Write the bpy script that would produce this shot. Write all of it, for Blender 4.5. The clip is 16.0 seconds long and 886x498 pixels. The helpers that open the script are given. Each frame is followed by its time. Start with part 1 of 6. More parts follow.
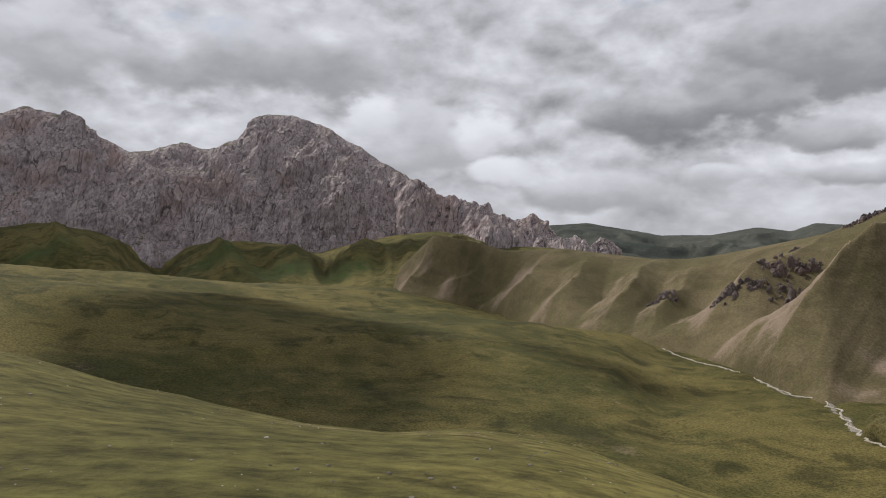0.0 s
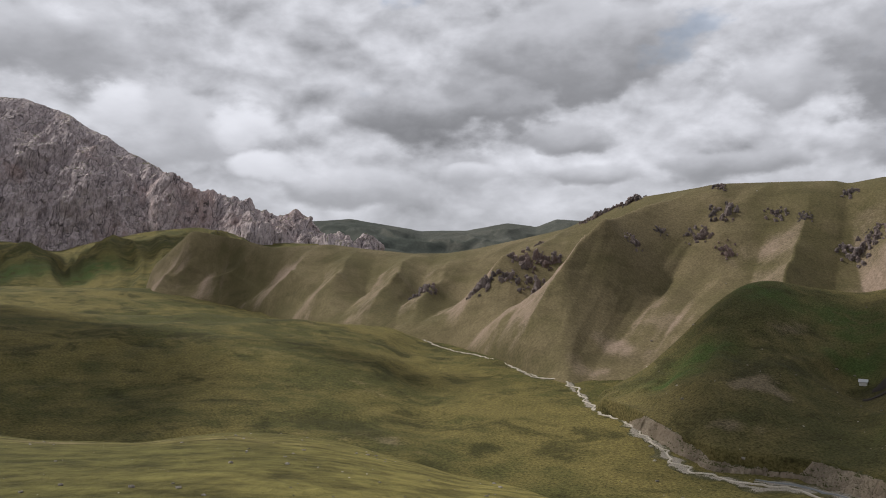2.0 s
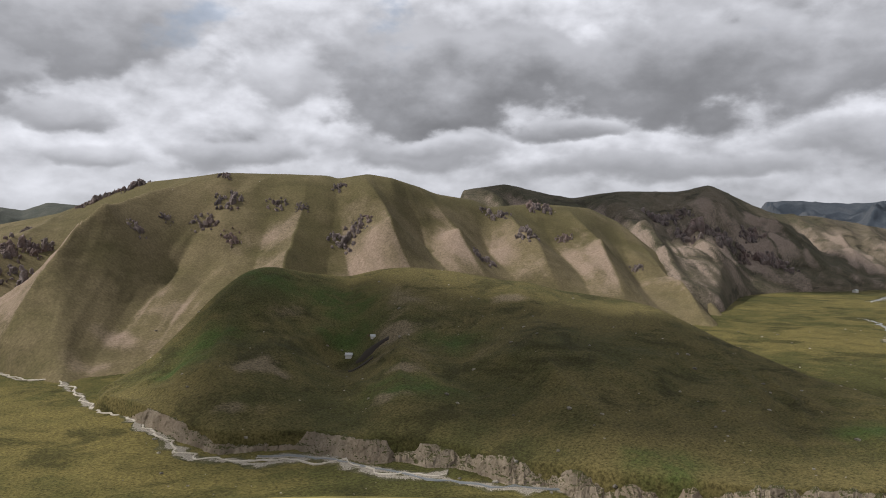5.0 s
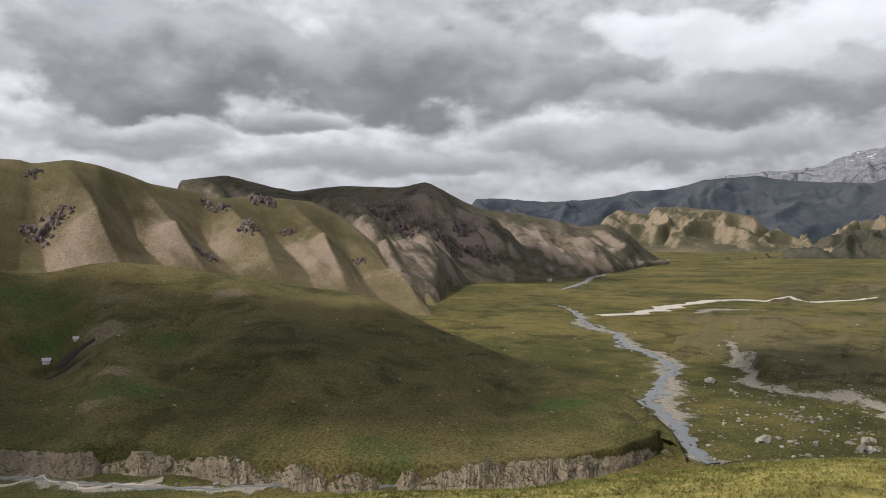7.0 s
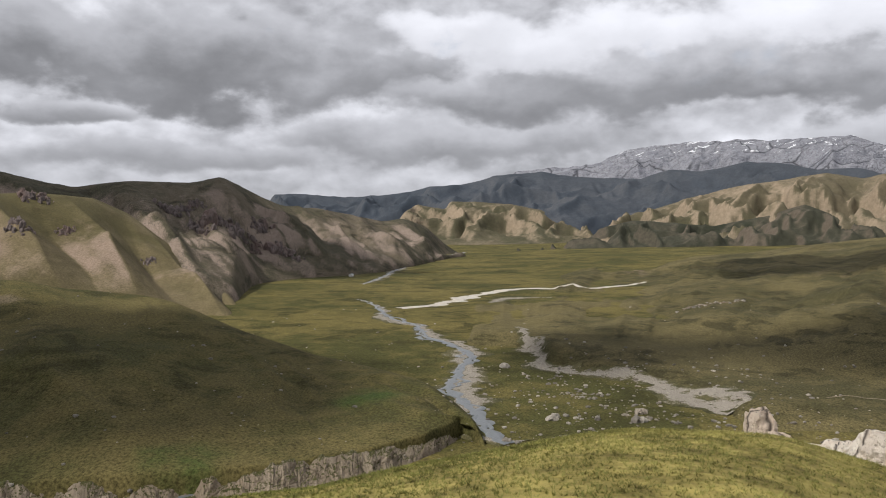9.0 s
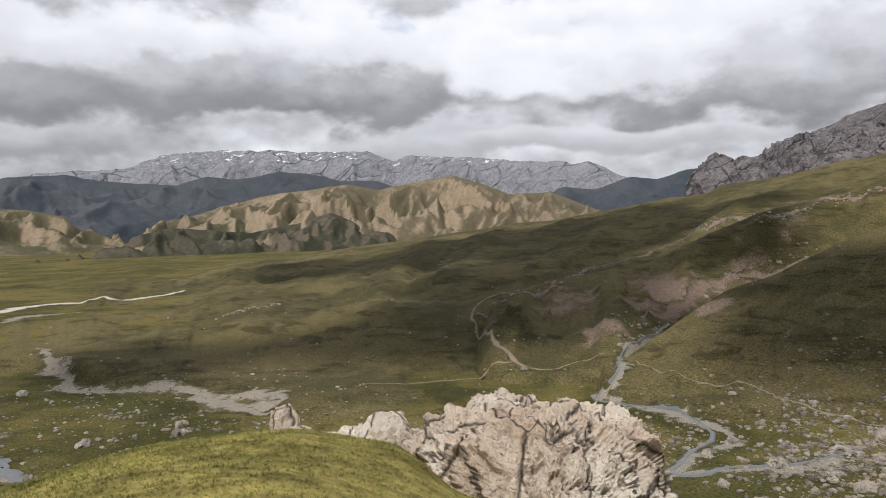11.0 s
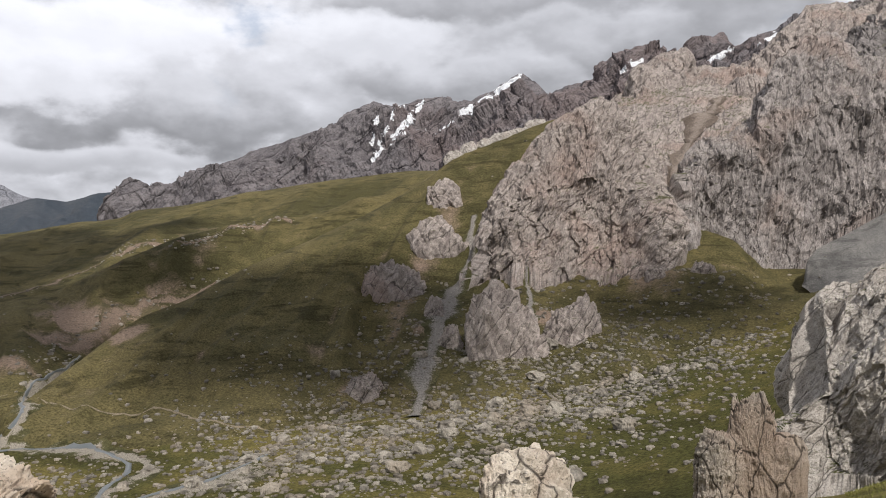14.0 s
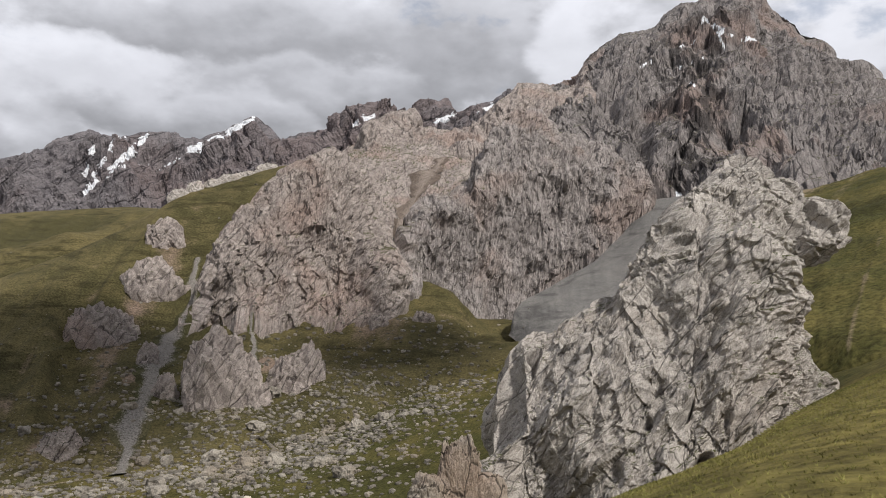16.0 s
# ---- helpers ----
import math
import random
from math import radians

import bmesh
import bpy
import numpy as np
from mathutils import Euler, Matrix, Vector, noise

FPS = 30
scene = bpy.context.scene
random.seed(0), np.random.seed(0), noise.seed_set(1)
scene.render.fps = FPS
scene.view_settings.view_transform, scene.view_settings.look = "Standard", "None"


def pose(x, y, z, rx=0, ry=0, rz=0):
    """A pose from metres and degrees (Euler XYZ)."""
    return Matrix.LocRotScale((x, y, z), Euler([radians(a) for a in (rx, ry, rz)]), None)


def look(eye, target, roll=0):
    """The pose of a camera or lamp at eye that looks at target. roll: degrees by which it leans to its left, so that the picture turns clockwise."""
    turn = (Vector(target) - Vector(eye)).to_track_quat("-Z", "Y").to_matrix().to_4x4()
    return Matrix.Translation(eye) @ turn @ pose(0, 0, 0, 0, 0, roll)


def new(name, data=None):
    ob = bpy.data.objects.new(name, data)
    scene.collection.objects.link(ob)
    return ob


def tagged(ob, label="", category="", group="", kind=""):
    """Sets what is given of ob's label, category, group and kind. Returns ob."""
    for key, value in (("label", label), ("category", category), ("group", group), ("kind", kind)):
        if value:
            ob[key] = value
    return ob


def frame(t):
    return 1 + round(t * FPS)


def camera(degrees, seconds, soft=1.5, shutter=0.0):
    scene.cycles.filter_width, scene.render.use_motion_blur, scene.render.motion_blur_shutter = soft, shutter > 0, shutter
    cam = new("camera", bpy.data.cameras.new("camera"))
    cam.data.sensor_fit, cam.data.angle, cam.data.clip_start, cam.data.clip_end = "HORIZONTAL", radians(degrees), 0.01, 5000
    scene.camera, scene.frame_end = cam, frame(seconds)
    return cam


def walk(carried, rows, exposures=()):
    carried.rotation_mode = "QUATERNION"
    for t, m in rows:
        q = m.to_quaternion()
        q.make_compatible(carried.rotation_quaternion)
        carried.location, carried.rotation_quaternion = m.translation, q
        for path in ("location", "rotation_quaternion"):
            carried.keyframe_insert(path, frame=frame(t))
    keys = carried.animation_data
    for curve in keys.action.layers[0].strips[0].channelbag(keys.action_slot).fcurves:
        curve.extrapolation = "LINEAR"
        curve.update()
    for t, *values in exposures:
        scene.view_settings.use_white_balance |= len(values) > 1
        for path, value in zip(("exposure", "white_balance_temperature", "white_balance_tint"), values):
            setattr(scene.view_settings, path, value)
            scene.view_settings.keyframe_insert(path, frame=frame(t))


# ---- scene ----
# Camera: held at arm's length by someone who turns on the spot on a hilltop.
cam = camera(59.27, 16.0, 1.0)
EYE, ARM = 1.6, 0.42
# seconds, bearing (clockwise from north), pitch, roll
TURNS = [(0, 0, 0, 0), (0.5, 4.64, -0.12, 0.22), (1, 9.11, -0.16, 0.37), (1.5, 13.34, -0.24, 0.34), (2, 17.24, -0.37, 0.48), (2.5, 23.73, -0.52, 0.36),
    (3, 29.88, -0.68, 0.29), (3.5, 35.9, -0.83, 0.33), (4, 41.82, -0.97, 0.18), (4.2, 44.31, -1.08, 0.06), (6.3, 65.9, -1.63, -0.67),
    (6.5, 68.62, -1.65, -0.83), (7, 72.5, -1.71, -0.66), (7.5, 75.68, -1.79, -0.6), (8, 78.24, -1.77, -0.02), (8.2, 79.82, -1.74, 0.02),
    (10.3, 107.51, -2.14, 0.41), (10.5, 112.1, -1.99, 0.53), (11, 120.15, -1.55, 0.34), (11.5, 126.35, -1.38, 0.67), (12, 133.35, -1.61, 1.15),
    (12.5, 138.22, -1.49, 1.02), (13, 143.4, -1.31, 0.92), (13.5, 151.71, -0.91, 0.8), (14, 161.29, 0.08, 0.37), (14.5, 165.49, 1.12, 0.19),
    (15, 170.42, 1.76, 0.21), (15.5, 175.99, 2.59, -0.28), (16, 181.13, 3.66, -1.17)]


def held(bearing, pitch, roll):
    b = radians(bearing)
    return pose(ARM * math.sin(b), ARM * math.cos(b), EYE, 90 + pitch, roll, -bearing)


walk(cam, [(t, held(b, p, r)) for t, b, p, r in TURNS], [(0, -0.16), (1.5, -0.16), (3.5, -0.04), (8, 0), (12.5, 0.02), (14.5, 0.05), (16, -0.04)])

# ---- sky, sun, exposure ----
SUN_BEARING, SUN_HEIGHT = 322.0, 48.0


# Clouds that stand out: bearing, height, half width, half height in degrees, level at the base and at the top
CLOUDS = [(-12.8, 13.2, 9.9, 3.7, 0.33, 0.58), (-27.1, 13.5, 5.6, 3.0, 0.4, 0.62), (17.9, 9.8, 7.3, 2.7, 0.2, 0.46), (27.1, 13.5, 5.6, 3.2, 0.24, 0.5), (3.2, 8.5, 2.1, 1.6, 0.72, 1.0),
    (-5.3, 9.3, 2.1, 1.4, 0.7, 0.98), (-1.0, 7.5, 4.3, 2.6, 0.42, 0.62), (5.0, 5.6, 2.4, 1.1, 0.75, 0.98), (10.1, 4.3, 5.6, 1.6, 0.36, 0.62), (19.4, 5.1, 2.6, 0.9, 0.45, 0.7),
    (26.4, 13.3, 10.3, 3.1, 0.27, 0.52), (26.3, 7.7, 4.3, 1.2, 0.28, 0.5), (54.3, 10.9, 12.1, 3.8, 0.19, 0.48), (67.9, 11.0, 6.0, 3.7, 0.19, 0.45), (37.9, 5.5, 4.3, 1.1, 0.28, 0.52),
    (62.0, 7.1, 4.1, 0.9, 0.25, 0.5)]
CLOUDS += [(40.4, 10.4, 3.2, 1.8, 0.36, 0.6), (27.8, 5.0, 3.9, 0.7, 0.33, 0.6), (51.5, 6.2, 3.9, 0.9, 0.32, 0.6), (55.6, 11.4, 10.8, 3.9, 0.17, 0.36), (73.1, 11.7, 9.9, 4.0, 0.2, 0.46),
    (83.6, 10.5, 5.0, 2.1, 0.2, 0.36), (101.1, 10.3, 10.3, 2.6, 0.24, 0.55), (87.1, 13.9, 4.7, 1.6, 0.75, 1.02), (100.0, 13.5, 6.5, 1.6, 0.78, 1.05), (62.0, 7.0, 3.9, 0.7, 0.25, 0.42),
    (51.6, 6.0, 7.3, 1.5, 0.3, 0.5), (87.1, 5.8, 14.2, 1.5, 0.27, 0.48), (69.0, 4.4, 11.2, 1.0, 0.28, 0.42), (92.3, 12.3, 5.2, 1.6, 0.7, 1.0), (108.7, 9.7, 19.8, 1.9, 0.22, 0.5),
    (114.9, 13.8, 9.1, 2.2, 0.8, 1.06)]
CLOUDS += [(132.6, 12.1, 8.6, 2.6, 0.75, 1.05), (92.9, 8.8, 10.3, 1.7, 0.24, 0.5), (116.9, 10.6, 7.3, 3.4, 0.26, 0.55), (125.1, 12.6, 4.7, 3.0, 0.85, 1.08), (137.7, 15.3, 14.7, 1.7, 0.85, 1.08),
    (142.6, 10.2, 14.2, 3.9, 0.24, 0.62), (162.5, 12.0, 9.1, 2.7, 0.3, 0.6), (131.9, 6.2, 15.5, 0.8, 0.45, 0.62), (119.9, 6.0, 7.8, 1.7, 0.4, 0.55), (155.1, 15.0, 7.3, 1.9, 0.7, 0.95),
    (167.7, 18.6, 14.2, 2.6, 0.36, 0.6), (168.2, 14.6, 8.2, 2.6, 0.3, 0.55), (182.7, 18.0, 7.3, 4.1, 0.33, 0.58), (190.2, 19.1, 2.6, 3.9, 0.75, 0.98), (208.4, 18.3, 4.7, 3.0, 0.8, 1.0),
    (179.8, 14.8, 5.2, 1.7, 0.36, 0.55)]


def nodes_of(tree):
    """Short hand for building node trees: node(type, inputs..., settings)."""
    def node(kind, *values, **settings):
        n = tree.nodes.new(kind)
        named = {k: settings.pop(k) for k in list(settings) if k[0].isupper()}
        for k, v in settings.items():
            setattr(n, k, v)
        for i, v in list(enumerate(values)) + [(k.replace("_", " "), v) for k, v in named.items()]:
            if v is None:
                continue
            if isinstance(v, bpy.types.NodeSocket):
                tree.links.new(v, n.inputs[i])
            else:
                n.inputs[i].default_value = v
        return n
    return node


def maker(tree):
    node = nodes_of(tree)

    def math_(op, a, b=None, c=None, clamp=False):
        return node("ShaderNodeMath", a, b, c, operation=op, use_clamp=clamp).outputs[0]

    def vec(op, a, b=None):
        n = node("ShaderNodeVectorMath", a, b, operation=op)
        return n.outputs[1] if op in ("DOT_PRODUCT", "LENGTH") else n.outputs[0]

    def noise_(v, scale, detail=6, rough=0.55, warp=0.0):
        return node("ShaderNodeTexNoise", v, Scale=scale, Detail=detail, Roughness=rough, Distortion=warp).outputs[0]

    def step(x, lo, hi, a=0.0, b=1.0):
        return node("ShaderNodeMapRange", x, lo, hi, a, b, interpolation_type="SMOOTHSTEP").outputs[0]

    def mix(f, a, b):
        n = tree.nodes.new("ShaderNodeMix")
        n.data_type = "RGBA"
        for i, v in ((0, f), (6, a), (7, b)):
            if isinstance(v, bpy.types.NodeSocket):
                tree.links.new(v, n.inputs[i])
            else:
                n.inputs[i].default_value = (*v, 1) if i else v
        return n.outputs[2]
    return node, math_, vec, noise_, step, mix


def make_sky():
    world = bpy.data.worlds.new("sky")
    scene.world = world
    world.use_nodes = True
    tree = world.node_tree
    tree.nodes.clear()
    node, math_, vec, noise_, step, mix = maker(tree)
    way = node("ShaderNodeTexCoord").outputs["Generated"]
    sky = node("ShaderNodeTexSky", sky_type="NISHITA", sun_disc=False, sun_elevation=radians(SUN_HEIGHT), sun_rotation=radians(SUN_BEARING))
    blue = vec("SCALE", sky.outputs[0])
    blue.node.inputs[3].default_value = 0.10
    x, y, z = node("ShaderNodeSeparateXYZ", way).outputs
    # bearing less 90 and height, in degrees
    turn = math_("MULTIPLY", math_("ARCTAN2", math_("MULTIPLY", y, -1.0), x), 57.2958)
    rise = math_("MULTIPLY", math_("ARCSINE", z), 57.2958)
    squash = vec("MULTIPLY", way, (1.0, 1.0, 1.75))
    billow = noise_(squash, 5.5, 8, 0.50, 0.1)
    small = noise_(vec("ADD", squash, (3.0, 1.0, 2.0)), 15.0, 7, 0.50, 0.15)
    lit = noise_(vec("ADD", squash, (3.0, 1.0, 2.03)), 15.0, 7, 0.50, 0.15)
    tone = math_("ADD", 0.64, math_("ADD", math_("MULTIPLY", math_("SUBTRACT", billow, 0.5), 0.75), math_("MULTIPLY", math_("SUBTRACT", small, 0.5), 0.26)))
    tone = math_("ADD", tone, math_("MULTIPLY", math_("SUBTRACT", small, lit), 0.6))
    edge = node("ShaderNodeTexNoise", squash, Scale=9.0, Detail=8.0, Roughness=0.52).outputs[1]
    ex, ey, _ = node("ShaderNodeSeparateXYZ", vec("SUBTRACT", edge, (0.5, 0.5, 0.5))).outputs
    for bearing, height, wide, high, base, top in sorted(CLOUDS, key=lambda c: c[5]):
        p = math_("DIVIDE", math_("ADD", math_("SUBTRACT", turn, bearing - 90), math_("MULTIPLY", ex, min(18.0, 2.6 * wide))), wide)
        q = math_("DIVIDE", math_("ADD", math_("SUBTRACT", rise, height), math_("MULTIPLY", ey, min(11.0, 3.2 * high))), high)
        far = math_("ADD", math_("MULTIPLY", p, p), math_("MULTIPLY", q, q))
        body = math_("ADD", step(q, -0.8, 1.0, base + 0.04, top + (0.12 if base < 0.5 else -0.04)), math_("MULTIPLY", math_("SUBTRACT", small, 0.5), 0.16))
        mask = step(far, 0.35, 1.35 if base < 0.5 else 1.7, 0.93, 0.0)
        tone = math_("ADD", math_("MULTIPLY", tone, math_("SUBTRACT", 1.0, mask)), math_("MULTIPLY", body, mask))
    tone = math_("MAXIMUM", tone, 0.15)
    cloud = vec("SCALE", node("ShaderNodeCombineXYZ", 0.980, 0.995, 1.075).outputs[0])
    tree.links.new(tone, cloud.node.inputs[3])
    holes = math_("MULTIPLY", step(noise_(vec("ADD", squash, (4.0, 2.0, 5.0)), 6.5, 6, 0.55), 0.60, 0.72, 0.0, 0.5), step(z, 0.12, 0.3))
    colour = mix(holes, cloud, blue)
    low = step(z, 0.0, 0.12, 0.40, 0.0)
    colour = mix(low, colour, (0.47, 0.48, 0.51))
    background = node("ShaderNodeBackground", colour, 1.0)
    tree.links.new(background.outputs[0], node("ShaderNodeOutputWorld").inputs[0])


make_sky()
sun = new("sun", bpy.data.lights.new("sun", "SUN"))
sun.data.energy, sun.data.angle, sun.data.color = 3.8, radians(2.5), (1.0, 0.95, 0.88)
sb, se = radians(SUN_BEARING), radians(SUN_HEIGHT)
sun.matrix_world = look((300 * math.sin(sb) * math.cos(se), 300 * math.cos(sb) * math.cos(se), 300 * math.sin(se)), (0, 0, 0))

# ---- noise in numpy ----
HASH = np.random.RandomState(7).permutation(256)
HASH = np.concatenate([HASH, HASH, HASH])
GRAD = np.random.RandomState(8).normal(size=(256, 3))
GRAD /= np.linalg.norm(GRAD, axis=1)[:, None]


def perlin(x, y, z):
    x, y, z = np.broadcast_arrays(np.asarray(x, float), y, z)
    xi, yi, zi = (np.floor(v).astype(int) for v in (x, y, z))
    xf, yf, zf = x - xi, y - yi, z - zi
    u, v, w = (f * f * f * (f * (f * 6 - 15) + 10) for f in (xf, yf, zf))
    total = 0.0
    for i in (0, 1):
        for j in (0, 1):
            for k in (0, 1):
                g = GRAD[HASH[HASH[HASH[(xi + i) & 255] + ((yi + j) & 255)] + ((zi + k) & 255)]]
                d = g[..., 0] * (xf - i) + g[..., 1] * (yf - j) + g[..., 2] * (zf - k)
                total = total + d * (u if i else 1 - u) * (v if j else 1 - v) * (w if k else 1 - w)
    return total * 1.5


def fbm(x, y, z, octaves=5, gain=0.5):
    total, amp = 0.0, 1.0
    for o in range(octaves):
        total = total + amp * perlin(x * 2**o + 17.3 * o, y * 2**o + 5.1 * o, z * 2**o + 9.7 * o)
        amp *= gain
    return total


def ridged(x, y, z, octaves=5, gain=0.5):
    """Sharp crests at 1, troughs towards 0."""
    total, amp, norm = 0.0, 1.0, 0.0
    for o in range(octaves):
        total = total + amp * (1 - np.minimum(1, 1.6 * np.abs(perlin(x * 2**o + 31.7 * o, y * 2**o + 3.9 * o, z * 2**o + 12.1 * o))))
        norm += amp
        amp *= gain
    return total / norm


def blocks(x, y, z, seed=0.0):
    """Blocky facets: every cell of broken rock has its own level and its own tilted face. Also the gap to the next cell."""
    xi, yi, zi = (np.floor(v).astype(int) for v in (x, y, z))
    first, second, level = np.full(x.shape, 9.0), np.full(x.shape, 9.0), np.zeros(x.shape)
    salt = int(seed * 13) & 255
    for i in (-1, 0, 1):
        for j in (-1, 0, 1):
            for k in (-1, 0, 1):
                cx, cy, cz = xi + i, yi + j, zi + k
                n = HASH[HASH[HASH[(cx + salt) & 255] + (cy & 255)] + (cz & 255)]
                g, t = GRAD[n], GRAD[(n + 77) & 255]
                dx, dy, dz = x - cx - 0.5 - 0.42 * g[..., 0], y - cy - 0.5 - 0.42 * g[..., 1], z - cz - 0.5 - 0.42 * g[..., 2]
                d = dx * dx + dy * dy + dz * dz
                lv = 0.55 * t[..., 0] + 0.9 * (t[..., 0] * dx + t[..., 1] * dy + t[..., 2] * dz)
                closer = d < first
                second = np.where(closer, first, np.minimum(second, d))
                level = np.where(closer, lv, level)
                first = np.minimum(first, d)
    return level, np.sqrt(second) - np.sqrt(first)


# ---- materials ----
def material(name, rough=0.9):
    mat = bpy.data.materials.new(name)
    mat.use_nodes = True
    tree = mat.node_tree
    tree.nodes.clear()
    kit = maker(tree)
    return mat, tree, kit


def finish(tree, kit, colour, rough, bump=None, strength=0.5, distance=1.0, specular=0.2):
    node = kit[0]
    normal = node("ShaderNodeBump", strength, distance, Height=bump).outputs[0] if bump is not None else None
    shader = node("ShaderNodeBsdfPrincipled", Base_Color=colour, Roughness=rough, Specular_IOR_Level=specular, Normal=normal)
    tree.links.new(shader.outputs[0], node("ShaderNodeOutputMaterial").inputs[0])


def meadow(name, green, olive, soil, scale=1.0, soil_at=0.62, top=None, ragged=0.3, shrubs=0.75, speck=0.65, broken=0.9, bands=3.0):
    """Short grass: green and dry olive in drifts, bare soil where the attribute 'bare' and the noise say so."""
    mat, tree, kit = material(name)
    node, math_, vec, noise_, step, mix = kit
    p = node("ShaderNodeNewGeometry").outputs["Position"]
    big = noise_(p, 0.012 * scale, 4, 0.5, 0.3)
    mid = noise_(p, 0.09 * scale, 6, 0.6)
    fine = noise_(p, 1.3 * scale, 6, 0.7)
    drift = math_("ADD", math_("MULTIPLY", big, 0.6), math_("MULTIPLY", mid, 0.4))
    colour = mix(step(drift, 0.40, 0.60), green, olive)
    heath = noise_(vec("MULTIPLY", p, (1.0, 1.0, bands)), 0.035 * scale, 9, 0.66, 0.6)
    colour = mix(step(heath, 0.50, 0.64, 0.0, shrubs), colour, tuple(0.55 * c for c in green))
    lush = node("ShaderNodeAttribute", attribute_name="lush").outputs["Fac"]
    colour = mix(math_("MULTIPLY", lush, step(mid, 0.3, 0.6)), colour, (0.050, 0.074, 0.020))
    # top: a paler tone mixed in as far as this attribute says
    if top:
        paler = node("ShaderNodeAttribute", attribute_name="paler").outputs["Fac"]
        colour = mix(math_("MULTIPLY", paler, step(mid, 0.25, 0.6, 0.55, 1.0)), colour, top)
    bare = node("ShaderNodeAttribute", attribute_name="bare").outputs["Fac"]
    worn = math_("ADD", bare, math_("ADD", math_("MULTIPLY", math_("SUBTRACT", mid, 0.5), broken), math_("MULTIPLY", math_("SUBTRACT", fine, 0.5), ragged)))
    colour = mix(step(worn, 0.32, soil_at + 0.12), colour, soil)
    tint = node("ShaderNodeHueSaturation", 0.5, 1.0, step(fine, 0.25, 0.75, 1 - speck, 1 + speck), 1.0, colour).outputs[0]
    finish(tree, kit, tint, 0.95, math_("ADD", fine, math_("MULTIPLY", mid, 2.0)), 0.6, 0.35 / scale, 0.1)
    return mat


def stone(name, light, dark, warm, scale=1.0, grass=None, snow=False, seams=False, mixed=False):
    """Weathered rock: pale faces, dark cracks and streaks, warm stain; grass or snow where it lies flat."""
    mat, tree, kit = material(name)
    node, math_, vec, noise_, step, mix = kit
    geo = node("ShaderNodeNewGeometry")
    p = geo.outputs["Position"]
    streak = noise_(vec("MULTIPLY", p, (1.0, 1.0, 0.25)), 0.12 * scale, 8, 0.62, 0.4)
    stain = noise_(p, 0.025 * scale, 4, 0.5)
    fine = noise_(p, 0.9 * scale, 8, 0.65)
    turned = node("ShaderNodeMapping", p, None, (radians(12), radians(38), 0.0), (2.6, 1.2, 0.35)).outputs[0]
    strata = noise_(turned, 0.8 * scale, 6, 0.6, 0.3)
    crack = node("ShaderNodeTexVoronoi", vec("ADD", vec("MULTIPLY", p, (1, 1, 0.5)), vec("MULTIPLY", node("ShaderNodeTexNoise", p, Scale=0.4 * scale, Detail=4).outputs[1], (0.9 / scale,) * 3)), feature="DISTANCE_TO_EDGE", Scale=0.22 * scale).outputs[0]
    colour = mix(step(streak, 0.36, 0.62), dark, light)
    colour = mix(step(stain, 0.42 if seams else 0.48, 0.60 if seams else 0.66, 0.0, 0.85 if seams else 0.7), colour, warm)
    colour = mix(step(fine, 0.30, 0.46, 0.4 if seams else 0.55, 0.0), colour, dark)
    colour = mix(step(strata, 0.34, 0.50, 0.3 if seams else 0.75, 0.0), colour, dark)
    if mixed:
        shift = step(geo.outputs["Random Per Island"], 0.0, 1.0, 0.70, 1.25)
        colour = node("ShaderNodeHueSaturation", 0.5, 1.0, shift, 1.0, colour).outputs[0]
    height = math_("ADD", math_("ADD", math_("MULTIPLY", fine, 0.8), math_("MULTIPLY", strata, 1.2)), math_("ADD", math_("MULTIPLY", streak, 1.6), step(crack, 0.0, 0.06, 0.0, 0.5)))
    if seams:
        colour = mix(step(crack, 0.0, 0.045, 0.9, 0.0), colour, (0.07, 0.055, 0.045))
        pits = noise_(p, 3.2 * scale, 5, 0.7)
        colour = mix(step(pits, 0.33, 0.43, 0.85, 0.0), colour, (0.16, 0.13, 0.11))
        height = math_("ADD", height, pits)
    if grass:
        z = node("ShaderNodeSeparateXYZ", geo.outputs["True Normal"]).outputs[2]
        lie = math_("ADD", z, math_("MULTIPLY", math_("SUBTRACT", fine, 0.5), 0.5))
        colour = mix(step(lie, 0.74, 0.88), colour, grass)
    if snow:
        drift = node("ShaderNodeAttribute", attribute_name="lush").outputs["Fac"]
        lie = math_("ADD", drift, math_("MULTIPLY", math_("SUBTRACT", strata, 0.5), 2.6))
        colour = mix(step(lie, 0.52, 0.66), colour, (0.80, 0.82, 0.86))
    finish(tree, kit, colour, 0.9, height, 0.8, 1.2 / scale, 0.15)
    return mat


